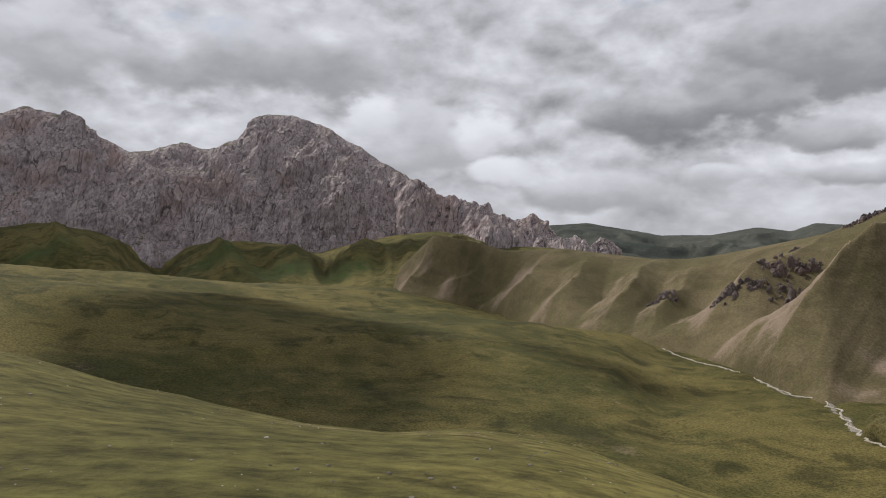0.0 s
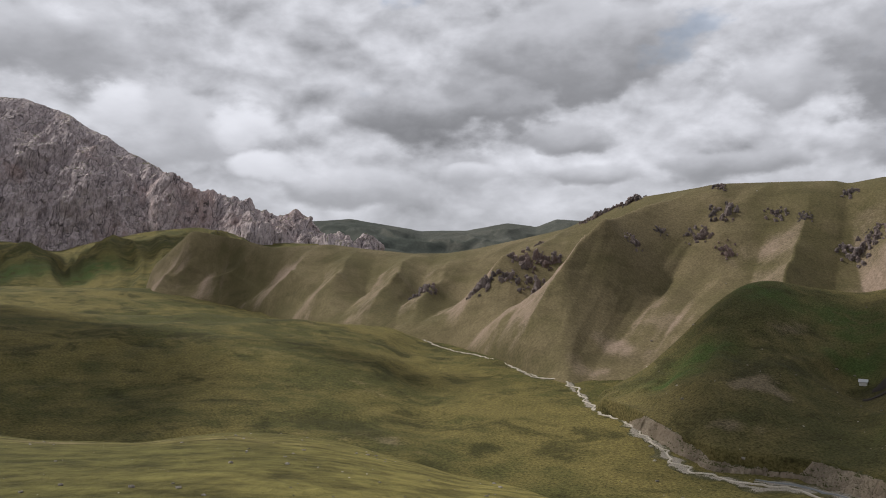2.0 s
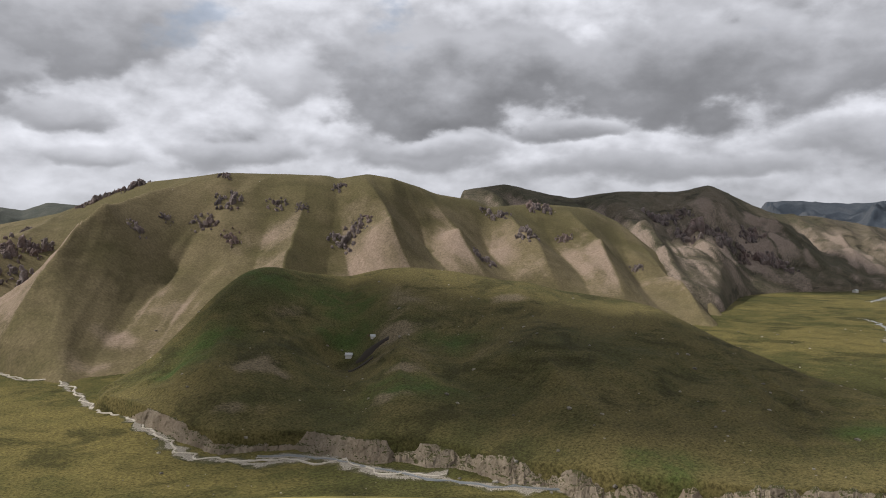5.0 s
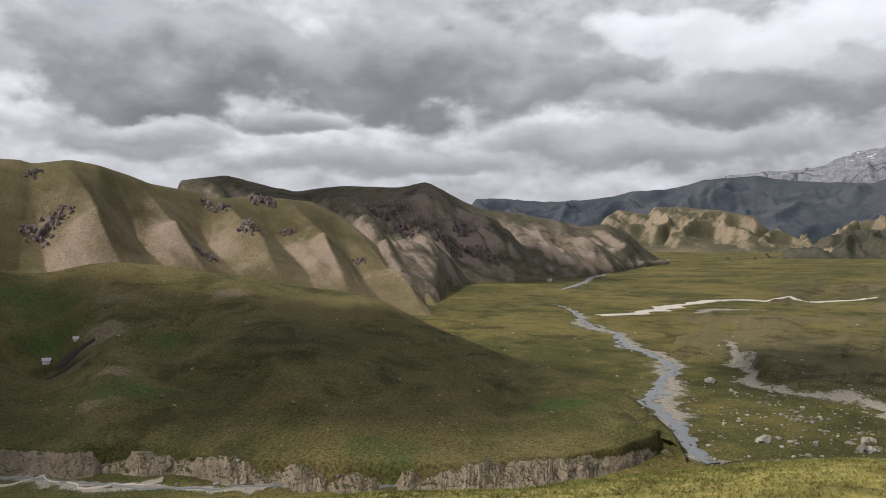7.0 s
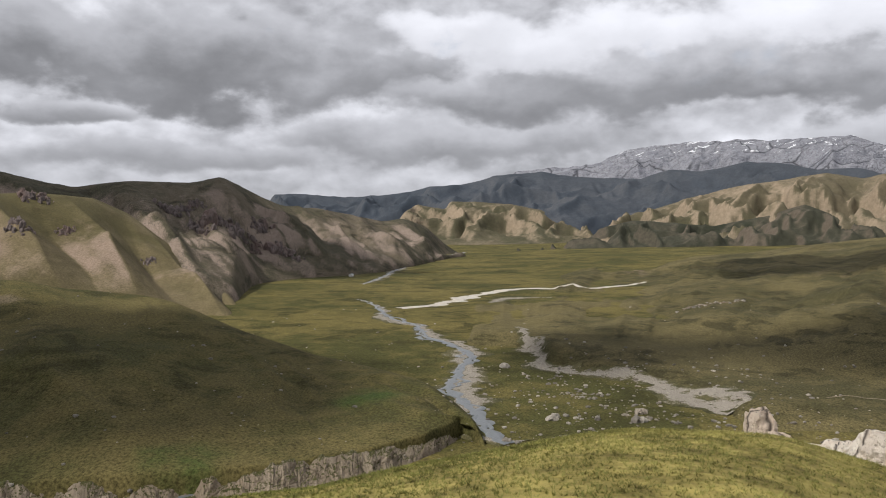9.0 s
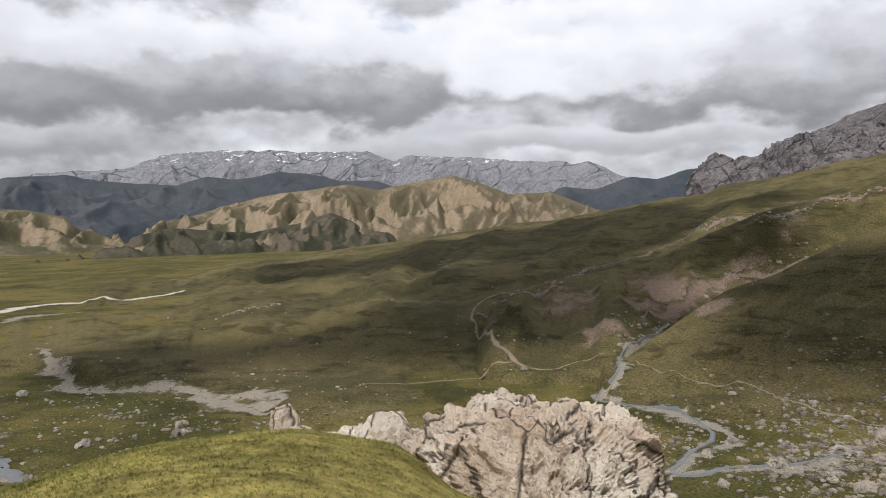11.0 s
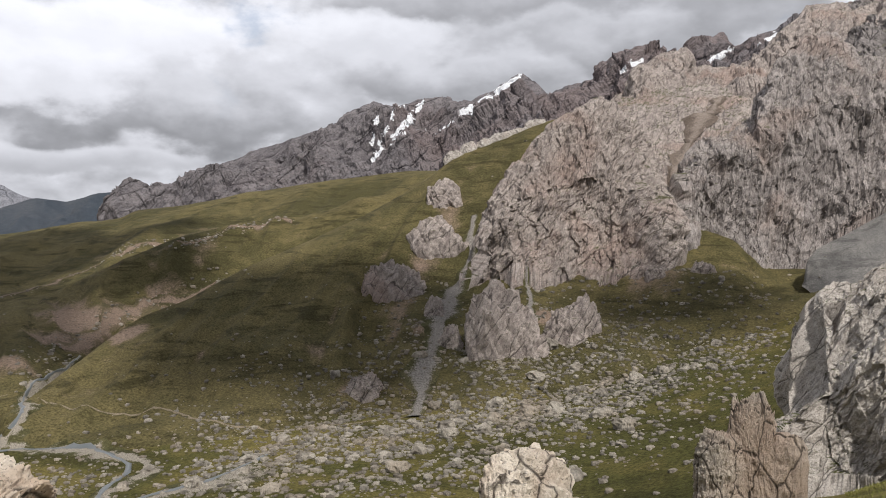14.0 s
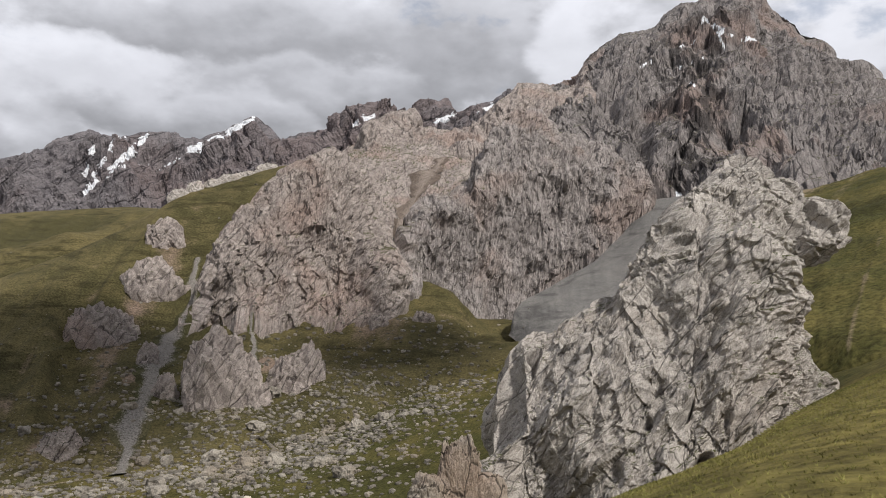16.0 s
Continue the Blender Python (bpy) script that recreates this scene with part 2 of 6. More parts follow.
def cliff(name, light, dark, warm, cell, dip=90.0, west=-1.0, grass=None, snow=False, stain=0.6, wet=None):
    """Broken rock: slabs of their own tone that lie along the dip, thin dark joints, stains, turf on ledges. cell: metres across a slab."""
    mat, tree, kit = material(name)
    node, math_, vec, noise_, step, mix = kit
    geo = node("ShaderNodeNewGeometry")
    p = geo.outputs["Position"]
    d = radians(dip)
    lengthwise = vec("DOT_PRODUCT", p, (west * math.cos(d), 0.0, math.sin(d)))
    across = vec("DOT_PRODUCT", p, (-west * math.sin(d), 0.0, math.cos(d)))
    deep = node("ShaderNodeSeparateXYZ", p).outputs[1]
    wave = node("ShaderNodeTexNoise", p, Scale=0.35 / cell, Detail=5.0, Roughness=0.6).outputs[1]
    wave = vec("MULTIPLY", vec("SUBTRACT", wave, (0.5, 0.5, 0.5)), (0.75 * cell,) * 3)
    local = vec("ADD", node("ShaderNodeCombineXYZ", math_("MULTIPLY", lengthwise, 0.17), across, math_("MULTIPLY", deep, 0.5)).outputs[0], wave)
    slab = node("ShaderNodeTexVoronoi", local, Scale=0.6 / cell).outputs[1]
    tone = node("ShaderNodeSeparateXYZ", slab).outputs[0]
    joint = node("ShaderNodeTexVoronoi", local, feature="DISTANCE_TO_EDGE", Scale=0.6 / cell).outputs[0]
    joint2 = node("ShaderNodeTexVoronoi", local, feature="DISTANCE_TO_EDGE", Scale=2.1 / cell).outputs[0]
    short = vec("ADD", node("ShaderNodeCombineXYZ", math_("MULTIPLY", lengthwise, 0.5), across, math_("MULTIPLY", deep, 0.7)).outputs[0], wave)
    grain = noise_(short, 1.7 / cell, 5, 0.55)
    fine = noise_(p, 7.0 / cell, 6, 0.7)
    broad = noise_(p, 0.06 / cell, 5, 0.55, 0.3)
    colour = mix(math_("ADD", math_("MULTIPLY", step(grain, 0.34, 0.58), 0.60), math_("MULTIPLY", tone, 0.40)), dark, light)
    colour = mix(step(broad, 0.50, 0.66, 0.0, stain), colour, warm)
    colour = mix(step(fine, 0.36, 0.48, 0.7, 0.0), colour, tuple(0.45 * c for c in dark))
    colour = mix(step(fine, 0.54, 0.66, 0.0, 0.55), colour, tuple(min(0.9, 1.3 * c) for c in light))
    split = noise_(p, 0.22 / cell, 4, 0.5)
    colour = mix(math_("MULTIPLY", step(joint, 0.0, 0.040, 0.9, 0.0), step(split, 0.46, 0.54)), colour, tuple(0.4 * c for c in dark))
    colour = mix(math_("MULTIPLY", step(joint2, 0.0, 0.06, 0.38, 0.0), step(split, 0.60, 0.44)), colour, tuple(0.5 * c for c in dark))
    if wet:
        runs = noise_(vec("MULTIPLY", p, (1.0, 1.0, 0.07)), 0.35 / cell, 5, 0.6)
        at = node("ShaderNodeAttribute", attribute_name="bare").outputs["Fac"]
        colour = mix(math_("MULTIPLY", step(runs, 0.46, 0.56, 0.0, 0.85), at), colour, wet)
    height = math_("ADD", math_("ADD", math_("MULTIPLY", grain, 1.0), math_("MULTIPLY", fine, 0.35)), math_("ADD", step(joint, 0.0, 0.06, 0.0, 0.25), math_("ADD", step(joint2, 0.0, 0.08, 0.0, 0.10), math_("MULTIPLY", tone, 0.25))))
    if grass:
        z = node("ShaderNodeSeparateXYZ", geo.outputs["True Normal"]).outputs[2]
        lie = math_("ADD", z, math_("MULTIPLY", math_("SUBTRACT", fine, 0.5), 0.6))
        colour = mix(step(lie, 0.80, 0.92), colour, grass)
    if snow:
        drift = node("ShaderNodeAttribute", attribute_name="lush").outputs["Fac"]
        lie = math_("ADD", drift, math_("MULTIPLY", math_("SUBTRACT", noise_(local, 2.2 / cell, 7, 0.7), 0.5), 3.4))
        colour = mix(math_("MULTIPLY", step(lie, 0.45, 0.58), step(drift, 0.02, 0.2)), colour, (0.80, 0.82, 0.86))
    finish(tree, kit, colour, 0.9, height, 0.9, 0.42 * cell, 0.15)
    return mat


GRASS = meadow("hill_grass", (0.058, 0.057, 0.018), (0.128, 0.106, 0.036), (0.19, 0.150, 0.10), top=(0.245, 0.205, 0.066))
SLOPE = meadow("slope_grass", (0.062, 0.056, 0.025), (0.120, 0.100, 0.046), (0.205, 0.152, 0.118), bands=7.0)
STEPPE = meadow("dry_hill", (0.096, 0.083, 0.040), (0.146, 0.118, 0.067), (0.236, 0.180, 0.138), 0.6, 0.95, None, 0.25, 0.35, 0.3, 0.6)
# a little grey blue haze of distance is mixed into this green
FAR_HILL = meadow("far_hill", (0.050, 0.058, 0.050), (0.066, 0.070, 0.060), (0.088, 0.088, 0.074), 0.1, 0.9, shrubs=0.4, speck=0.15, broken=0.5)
# the light soil tone paints the sunlit sides of the far folds
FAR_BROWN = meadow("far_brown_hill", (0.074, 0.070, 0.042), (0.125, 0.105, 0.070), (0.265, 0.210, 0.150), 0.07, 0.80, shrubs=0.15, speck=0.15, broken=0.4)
# the blue is distance haze put into the base colour
HAZE_HILL = meadow("far_hazy_ridge", (0.044, 0.054, 0.068), (0.058, 0.066, 0.078), (0.080, 0.085, 0.094), 0.06, 1.0, shrubs=0.2, speck=0.1, broken=0.4)
ROCK = cliff("mountain_rock", (0.53, 0.455, 0.450), (0.19, 0.160, 0.168), (0.42, 0.290, 0.26), 9.0, 80, 1.0, (0.09, 0.085, 0.05))
CRAG = cliff("crag_rock", (0.56, 0.52, 0.485), (0.285, 0.260, 0.240), (0.44, 0.38, 0.33), 0.6, 52, -1.0, (0.07, 0.075, 0.028))
SNOWY = cliff("snowy_rock", (0.205, 0.188, 0.195), (0.100, 0.092, 0.100), (0.20, 0.155, 0.15), 26.0, 40, -1.0, None, True)
CRAG_FAR = cliff("cliff_rock", (0.44, 0.388, 0.358), (0.20, 0.170, 0.160), (0.34, 0.245, 0.208), 2.6, 62, -1.0, (0.07, 0.07, 0.03))
WALL = cliff("wall_rock", (0.39, 0.355, 0.34), (0.165, 0.148, 0.144), (0.32, 0.245, 0.213), 2.4, 78, -1.0, (0.07, 0.07, 0.03))
PEAK = cliff("peak_rock", (0.29, 0.266, 0.258), (0.11, 0.100, 0.100), (0.26, 0.19, 0.165), 5.0, 80, -1.0, (0.08, 0.075, 0.04), True, 0.7, (0.04, 0.036, 0.036))
BROWN_SCREE = meadow("brown_scree", (0.120, 0.096, 0.080), (0.165, 0.135, 0.115), (0.21, 0.175, 0.152), 1.5, shrubs=0.3, speck=0.7)
# far rock and snow, with pale bluish haze put into the rock colour
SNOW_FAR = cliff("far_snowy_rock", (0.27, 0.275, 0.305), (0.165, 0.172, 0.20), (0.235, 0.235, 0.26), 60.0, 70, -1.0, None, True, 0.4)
RIDGE = meadow("ridge_hill", (0.056, 0.052, 0.032), (0.108, 0.090, 0.064), (0.205, 0.162, 0.132), 0.6, 0.75, broken=0.6)
# dark copy of the far hill: cloud shade put into the colour
FAR_SHADED = meadow("far_shaded_hill", (0.034, 0.038, 0.026), (0.050, 0.050, 0.036), (0.12, 0.098, 0.076), 0.07, 0.95, shrubs=0.25, speck=0.15, broken=0.4)
LUSH = meadow("lush_hill", (0.060, 0.058, 0.021), (0.112, 0.093, 0.037), (0.15, 0.12, 0.075))
EARTH = stone("bank_earth", (0.31, 0.258, 0.195), (0.19, 0.155, 0.115), (0.26, 0.205, 0.15), 1.5, (0.07, 0.07, 0.025))
CHUTE = meadow("scree_chute", (0.060, 0.058, 0.026), (0.095, 0.085, 0.045), (0.195, 0.18, 0.165), 1.5, 0.5, None, 0.9)
SCREE = meadow("scree", (0.15, 0.145, 0.14), (0.19, 0.18, 0.17), (0.13, 0.125, 0.12), 1.5)
BOULDER = stone("boulder_rock", (0.93, 0.86, 0.76), (0.60, 0.50, 0.41), (0.64, 0.46, 0.32), 5.0, seams=True)
PILLAR = stone("pinnacle_rock", (0.60, 0.55, 0.48), (0.30, 0.265, 0.23), (0.45, 0.35, 0.28), 5.0, seams=True)


# ---- land forms ----
def along(ring, b, soft):
    """Distance and height of a ring at the bearings b; soft: degrees of smoothing."""
    ring = np.array(ring, float)
    r, h = np.interp(b, ring[:, 0], ring[:, 1]), np.interp(b, ring[:, 0], ring[:, 2])
    if soft:
        n = max(1, int(round(soft / (b[1] - b[0]))))
        k = np.hanning(2 * n + 3)
        k /= k.sum()
        pad = len(k) // 2
        r, h = (np.convolve(np.pad(v, pad, mode="edge"), k, "valid") for v in (r, h))
    return r, h


def spread(rings, rows, b, soft, smooth):
    """The grid of distances and heights between the rings."""
    if not hasattr(soft, "__len__"):
        soft = [soft] * len(rings)
    rr, hh = zip(*(along(q, b, s) for q, s in zip(rings, soft)))
    rr, hh = np.array(rr), np.array(hh)
    run = np.diff(rr, axis=0)
    run = np.where(np.abs(run) < 0.05, 0.05, run)
    rise = np.diff(hh, axis=0) / run
    slope = np.vstack([rise[:1], np.where(rise[1:] * rise[:-1] > 0, 2 * rise[1:] * rise[:-1] / (rise[1:] + rise[:-1] + 1e-12), 0), rise[-1:]])
    out_r, out_h, where = [], [], []
    for i, n in enumerate(rows):
        last = i == len(rows) - 1
        f = np.linspace(0, 1, n + 1)[: None if last else -1][:, None]
        line = hh[i] + (hh[i + 1] - hh[i]) * f
        curve = (2 * f**3 - 3 * f**2 + 1) * hh[i] + (f**3 - 2 * f**2 + f) * run[i] * slope[i] + (3 * f**2 - 2 * f**3) * hh[i + 1] + (f**3 - f**2) * run[i] * slope[i + 1]
        out_r.append(rr[i] + (rr[i + 1] - rr[i]) * f)
        out_h.append(line * (1 - smooth) + curve * smooth)
        where.append(i + f[:, 0])
    return np.concatenate(out_r), np.concatenate(out_h), np.concatenate(where)


def sheet(name, x, y, z, mat, bare=None, closed=False, lush=None):
    rows, cols = x.shape
    me = bpy.data.meshes.new(name)
    verts = np.stack([x, y, z], -1).reshape(-1, 3)
    idx = np.arange(rows * cols).reshape(rows, cols)
    nxt = np.roll(idx, -1, 1) if closed else idx
    if closed:
        a, b, c, d = idx[:-1], nxt[:-1], nxt[1:], idx[1:]
    else:
        a, b, c, d = idx[:-1, :-1], idx[:-1, 1:], idx[1:, 1:], idx[1:, :-1]
    quads = np.stack([a, d, c, b], -1).reshape(-1, 4)
    me.vertices.add(len(verts))
    me.vertices.foreach_set("co", verts.ravel())
    me.loops.add(quads.size)
    me.loops.foreach_set("vertex_index", quads.ravel())
    me.polygons.add(len(quads))
    me.polygons.foreach_set("loop_start", np.arange(0, quads.size, 4))
    me.polygons.foreach_set("use_smooth", np.ones(len(quads), bool))
    me.update(calc_edges=True)
    me.materials.append(mat)
    if mat.name in ("mountain_rock", "crag_rock", "cliff_rock", "wall_rock", "peak_rock", "snowy_rock", "bank_earth"):
        me.polygons.foreach_set("use_smooth", np.zeros(len(quads), bool))
    at = me.attributes.new("bare", "FLOAT", "POINT")
    at.data.foreach_set("value", np.ravel(bare if bare is not None else np.zeros(rows * cols)).astype(np.float32))
    if lush is not None:
        at = me.attributes.new("lush", "FLOAT", "POINT")
        at.data.foreach_set("value", np.ravel(lush).astype(np.float32))
    return new(name, me)


LAND = {}


# Worn and lush spots of the hills: x, y, radius
WORN = [(169.7, 208.6, 8.8), (238, 209.3, 10.3), (195.5, 168.2, 8.4), (171.5, 155.2, 7.6), (143.2, 184.1, 7.6), (184.9, 334.2, 12.5), (162, 313, 11.5),
    (300, 194.3, 11.7), (263, -259.9, 12.1), (271.6, -286.7, 12.9), (266.4, -304.8, 13.2), (261.3, -336.7, 13.9), (239.3, -216.6, 10.5),
    (220.6, -252.2, 10.9), (-3.9, 7.7, 0.3), (-1.7, 8.4, 0.3), (-117.7, 256.2, 9.2), (33.4, 213.8, 7.1), (51.1, 216.5, 7.3), (-1.9, 18.7, 0.6),
    (98.2, -275.7, 9.6), (107.4, -229.5, 8.3), (62, -285.3, 9.5)]
GREEN = [(262.8, 259.3, 16.1), (243.6, 237, 14.8), (180.7, 156.6, 10.4), (186.1, 147.9, 10.4), (240.3, 286.5, 16.3), (161.8, 241.9, 12.7),
    (180.9, 250.5, 13.5), (241.1, 180.8, 13.1), (267, 271.2, 16.6), (-292.1, 1137.6, 51.1), (-225.1, 1092.6, 48.6), (-597.6, 1138, 56),
    (-130.6, 1097.9, 48.1), (-353.8, 1207.2, 54.8), (171.6, 67, 8), (231.6, 33.6, 10.2), (264.4, 264.6, 16.3)]
# Snowfields: bearing and height of both ends, half width, in degrees
SNOW = [(160.1, 10.8, 155.8, 6.6, 0.22), (158.3, 10.4, 156.2, 7.3, 0.2), (156.8, 9.9, 155.7, 7.7, 0.18), (159.2, 9.6, 157.5, 7.8, 0.25), (159.8, 8.8, 158.0, 8.3, 0.15),
    (167.2, 12.7, 162.8, 9.9, 0.3), (165.2, 11.3, 163.3, 10.0, 0.3), (163.1, 9.9, 160.7, 8.5, 0.1), (175.9, 13.2, 174.8, 12.5, 0.2), (181.5, 13.5, 180.4, 12.7, 0.25),
    (184.5, 14.2, 183.4, 13.6, 0.25), (199.6, 19.3, 201.1, 18.5, 0.16), (200.7, 18.4, 203.1, 17.8, 0.16), (200.9, 18.6, 201.0, 17.5, 0.14), (196.3, 16.0, 199.5, 16.9, 0.14),
    (198.1, 17.7, 198.8, 17.9, 0.16), (195.1, 16.5, 195.8, 16.8, 0.12), (198.8, 15.2, 199.1, 14.9, 0.14), (196.8, 7.6, 198.1, 7.7, 0.14)]


def spots(x, y, places):
    out = np.zeros_like(x)
    wx, wy = x + 6 * fbm(x / 14, y / 14, 2.0, 3), y + 6 * fbm(x / 14, y / 14, 7.0, 3)
    for px, py, size in places:
        out = np.maximum(out, np.exp(-(((wx - px) ** 2 + (wy - py) ** 2) / (size * size)) ** 1.5))
    return out


def snowfields(b, r, h):
    rise = np.degrees(np.arctan2(h - 1.6, r))
    w = 0.35 * fbm(b * 0.9, rise * 0.9, 3.0, 4, 0.6)
    out = np.zeros_like(h)
    for b0, e0, b1, e1, wide in SNOW:
        du, dv = b1 - b0, e1 - e0
        f = np.clip(((b - b0) * du + (rise - e0) * dv) / (du * du + dv * dv), 0, 1)
        away = np.hypot(b - b0 - f * du + w, rise - e0 - f * dv + 0.6 * w)
        out = np.maximum(out, np.clip(1.3 - away / (0.8 * wide), 0, 1))
    return out


def landform(name, rings, rows, mat, span, step_deg=0.14, soft=1.0, smooth=1.0, shape=None, label="", category="", kind="", group="", fade=(0, 0)):
    """A form of the land between rings, from its near foot outwards; shape(b, r, h, s, x, y) adds relief and says where it is bare."""
    b = np.arange(span[0], span[1] + step_deg / 2, step_deg)
    r, h, s = spread(rings, rows, b, soft, smooth)
    bb, ss = np.broadcast_to(b, r.shape), np.broadcast_to(s[:, None], r.shape)
    x, y = r * np.sin(np.radians(bb)), r * np.cos(np.radians(bb))
    ends = np.ones_like(b)
    if fade[0]:
        ends *= np.clip((b - span[0]) / fade[0], 0, 1)
    if fade[1]:
        ends *= np.clip((span[1] - b) / fade[1], 0, 1)
    h = h[0] + (h - h[0]) * (ends * ends * (3 - 2 * ends))
    bare = None
    if shape:
        x, y, h, bare = shape(bb, r, h, ss, x, y)
    if bare is not None and mat.name in ("hill_grass", "slope_grass", "lush_hill", "dry_hill"):
        bare = bare + 0.6 * spots(x, y, WORN)
    kinds = {"hill_grass": GREEN, "slope_grass": GREEN, "lush_hill": GREEN, "dry_hill": GREEN}
    ob = sheet(name, x, y, h, mat, bare, lush=spots(x, y, kinds[mat.name]) if mat.name in kinds else snowfields(bb, r, h) if mat.name in ("snowy_rock", "peak_rock") else 0.20 * np.clip((h - 300) / 110, 0, 1) if mat.name == "far_snowy_rock" else None)
    LAND.setdefault(name, []).append((b, r, h))
    return tagged(ob, label, category, group, kind)


def push(x, y, h, amount, sideways=1.0):
    """Moves a surface along its own normal."""
    p = np.stack([x, y, h], -1)
    n = np.cross(np.gradient(p, axis=1), np.gradient(p, axis=0))
    n /= np.linalg.norm(n, axis=-1, keepdims=True) + 1e-9
    n *= np.sign(-(n[..., 0] * x + n[..., 1] * y) + 3.0 * n[..., 2] * np.hypot(x, y) * 0.3 + 1e-9)[..., None]
    return x + n[..., 0] * amount * sideways, y + n[..., 1] * amount * sideways, h + n[..., 2] * amount


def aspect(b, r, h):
    """How far a slope rises to the right as seen from the hilltop: such faces get more of the soil tone, the others
    less.
    """
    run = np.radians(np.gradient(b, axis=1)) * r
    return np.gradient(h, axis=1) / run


def gullied(width, depth, crest, foot=0.0, seed=0.0, spurs=(), rough=0.3, bareness=0.2, base=0.0, sides=0.0):
    """Spurs and gullies that run down from the crest (row crest) to the foot (row foot). spurs: bearing at the crest and at the foot, half width, height."""
    def shape(b, r, h, s, x, y):
        down = np.clip((crest - s) / max(crest - foot, 0.01), 0, 1)
        skew = np.interp(b, [q[0] for q in spurs], [q[1] - q[0] for q in spurs]) if spurs else 0.0
        u = np.radians(b - skew * down) * np.mean(r) / width + seed
        env = np.sin(np.pi * down ** 0.8) ** 0.8
        swell = np.clip(down / 0.55, 0, 1) ** 1.3 * np.clip((1 - down) / 0.45, 0, 1) ** 0.8
        wander = perlin(u * 0.7, s * 1.3, seed)
        g = ridged(u + 0.35 * wander, s * 0.35, 3.3 + seed, 4, 0.45)
        lumps = fbm(x / (width * 1.3), y / (width * 1.3), seed, 5)
        tent = np.zeros_like(h)
        for top, toe, half, tall in spurs:
            off = np.abs(b - (top + (toe - top) * down) + 0.5 * wander + 0.25 * lumps) / (half * (0.6 + 0.6 * down))
            tent = np.maximum(tent, tall * np.clip(1 - off, 0, 1) ** 1.15)
        h = h + depth * env * (g - 0.62) * 1.6 + (1.0 if sides else 0.7) * swell * tent + rough * depth * lumps * np.clip(down * 3, 0.1, 1)
        bare = np.clip((0.62 - g) * 1.1 + 0.3 * lumps + bareness, 0, 1) * env + base * np.clip((down - 0.3) / 0.4, 0, 1) * np.clip(0.8 + 1.5 * lumps, 0, 1)
        # sides: more soil tone on faces that rise to the right
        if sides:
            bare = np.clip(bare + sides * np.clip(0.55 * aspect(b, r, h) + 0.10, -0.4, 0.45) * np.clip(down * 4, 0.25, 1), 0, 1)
        return x, y, h, bare
    return shape


def folded(width, depth, seed, crag=0.0):
    """Far hills: a net of sharp ridges and side valleys below the crest, their lit sides put into the colour."""
    def shape(b, r, h, s, x, y):
        down = np.clip(2.0 - s, 0, 1)
        env = np.clip(down / 0.35, 0, 1) * np.clip((1 - down) / 0.55, 0.03, 1)
        wx, wy = x + 0.4 * width * fbm(x / width, y / width, seed, 3), y + 0.4 * width * fbm(x / width + 9, y / width, seed, 3)
        g = ridged(wx / width, wy / width, seed, 4, 0.40)
        h = h + depth * env * (g - 0.70) * 2.0 + 0.5 * crag * fbm(np.radians(b) * 55, 0 * b, seed, 5, 0.5) * np.clip(1 - down * 2, 0, 1)
        # aspect paints lit and shaded sides, since the sun leaves the folds flat
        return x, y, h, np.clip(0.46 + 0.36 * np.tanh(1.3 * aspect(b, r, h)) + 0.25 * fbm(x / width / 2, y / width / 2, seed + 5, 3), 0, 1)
    return shape


def rocky(size, depth, seed=0.0, tall=2.2, ribs=0.5, crest=0.35, lean=0.0, cracks=0.22, close=False, swell=0.5):
    """Broken rock: ribs that run up and down, blocks with tilted faces, cracks between them."""
    def shape(b, r, h, s, x, y):
        u = np.radians(b) * np.mean(r) + lean * h
        bend = 0.4 * fbm(u / size / 2, h / size / 2, seed, 3)
        a = ridged(u / size + bend, h / (size * tall * 1.6) + seed, r / (size * tall * 2), 4, 0.42)
        wx, wy, wz = (q + 0.16 * size * fbm(x / size / 1.5 + k, y / size / 1.5, h / size / 1.5 + seed, 3) for k, q in enumerate((x + lean * h * 0.5, y, h)))
        big, gap = blocks(wx / size, wy / size, wz / (size * tall), seed)
        fine, gap2 = blocks(wx / (size * 0.36), wy / (size * 0.36), wz / (size * 0.36 * tall * 0.8), seed + 3)
        tiny = 0.0
        if close:
            tiny, _ = blocks(wx / (size * 0.13), wy / (size * 0.13), wz / (size * 0.13 * tall * 0.7), seed + 6)
        e = fbm(x / (size * 2.5), y / (size * 2.5), h / (size * 2.5) + seed, 4, 0.45)
        amount = depth * (ribs * (a - 0.62) * 2.2 + 0.55 * big + 0.26 * fine + swell * e - cracks * np.clip(1 - gap / 0.08, 0, 1) - 0.4 * cracks * np.clip(1 - gap2 / 0.10, 0, 1) + 0.10 * tiny)
        top = np.max(s) - 1
        calm = 1 - (1 - crest) * np.clip(1 - np.abs(s - top) / 0.35, 0, 1)
        x, y, h = push(x, y, h, amount * calm)
        return x, y, h, np.clip(0.5 - gap, 0, 1)
    return shape


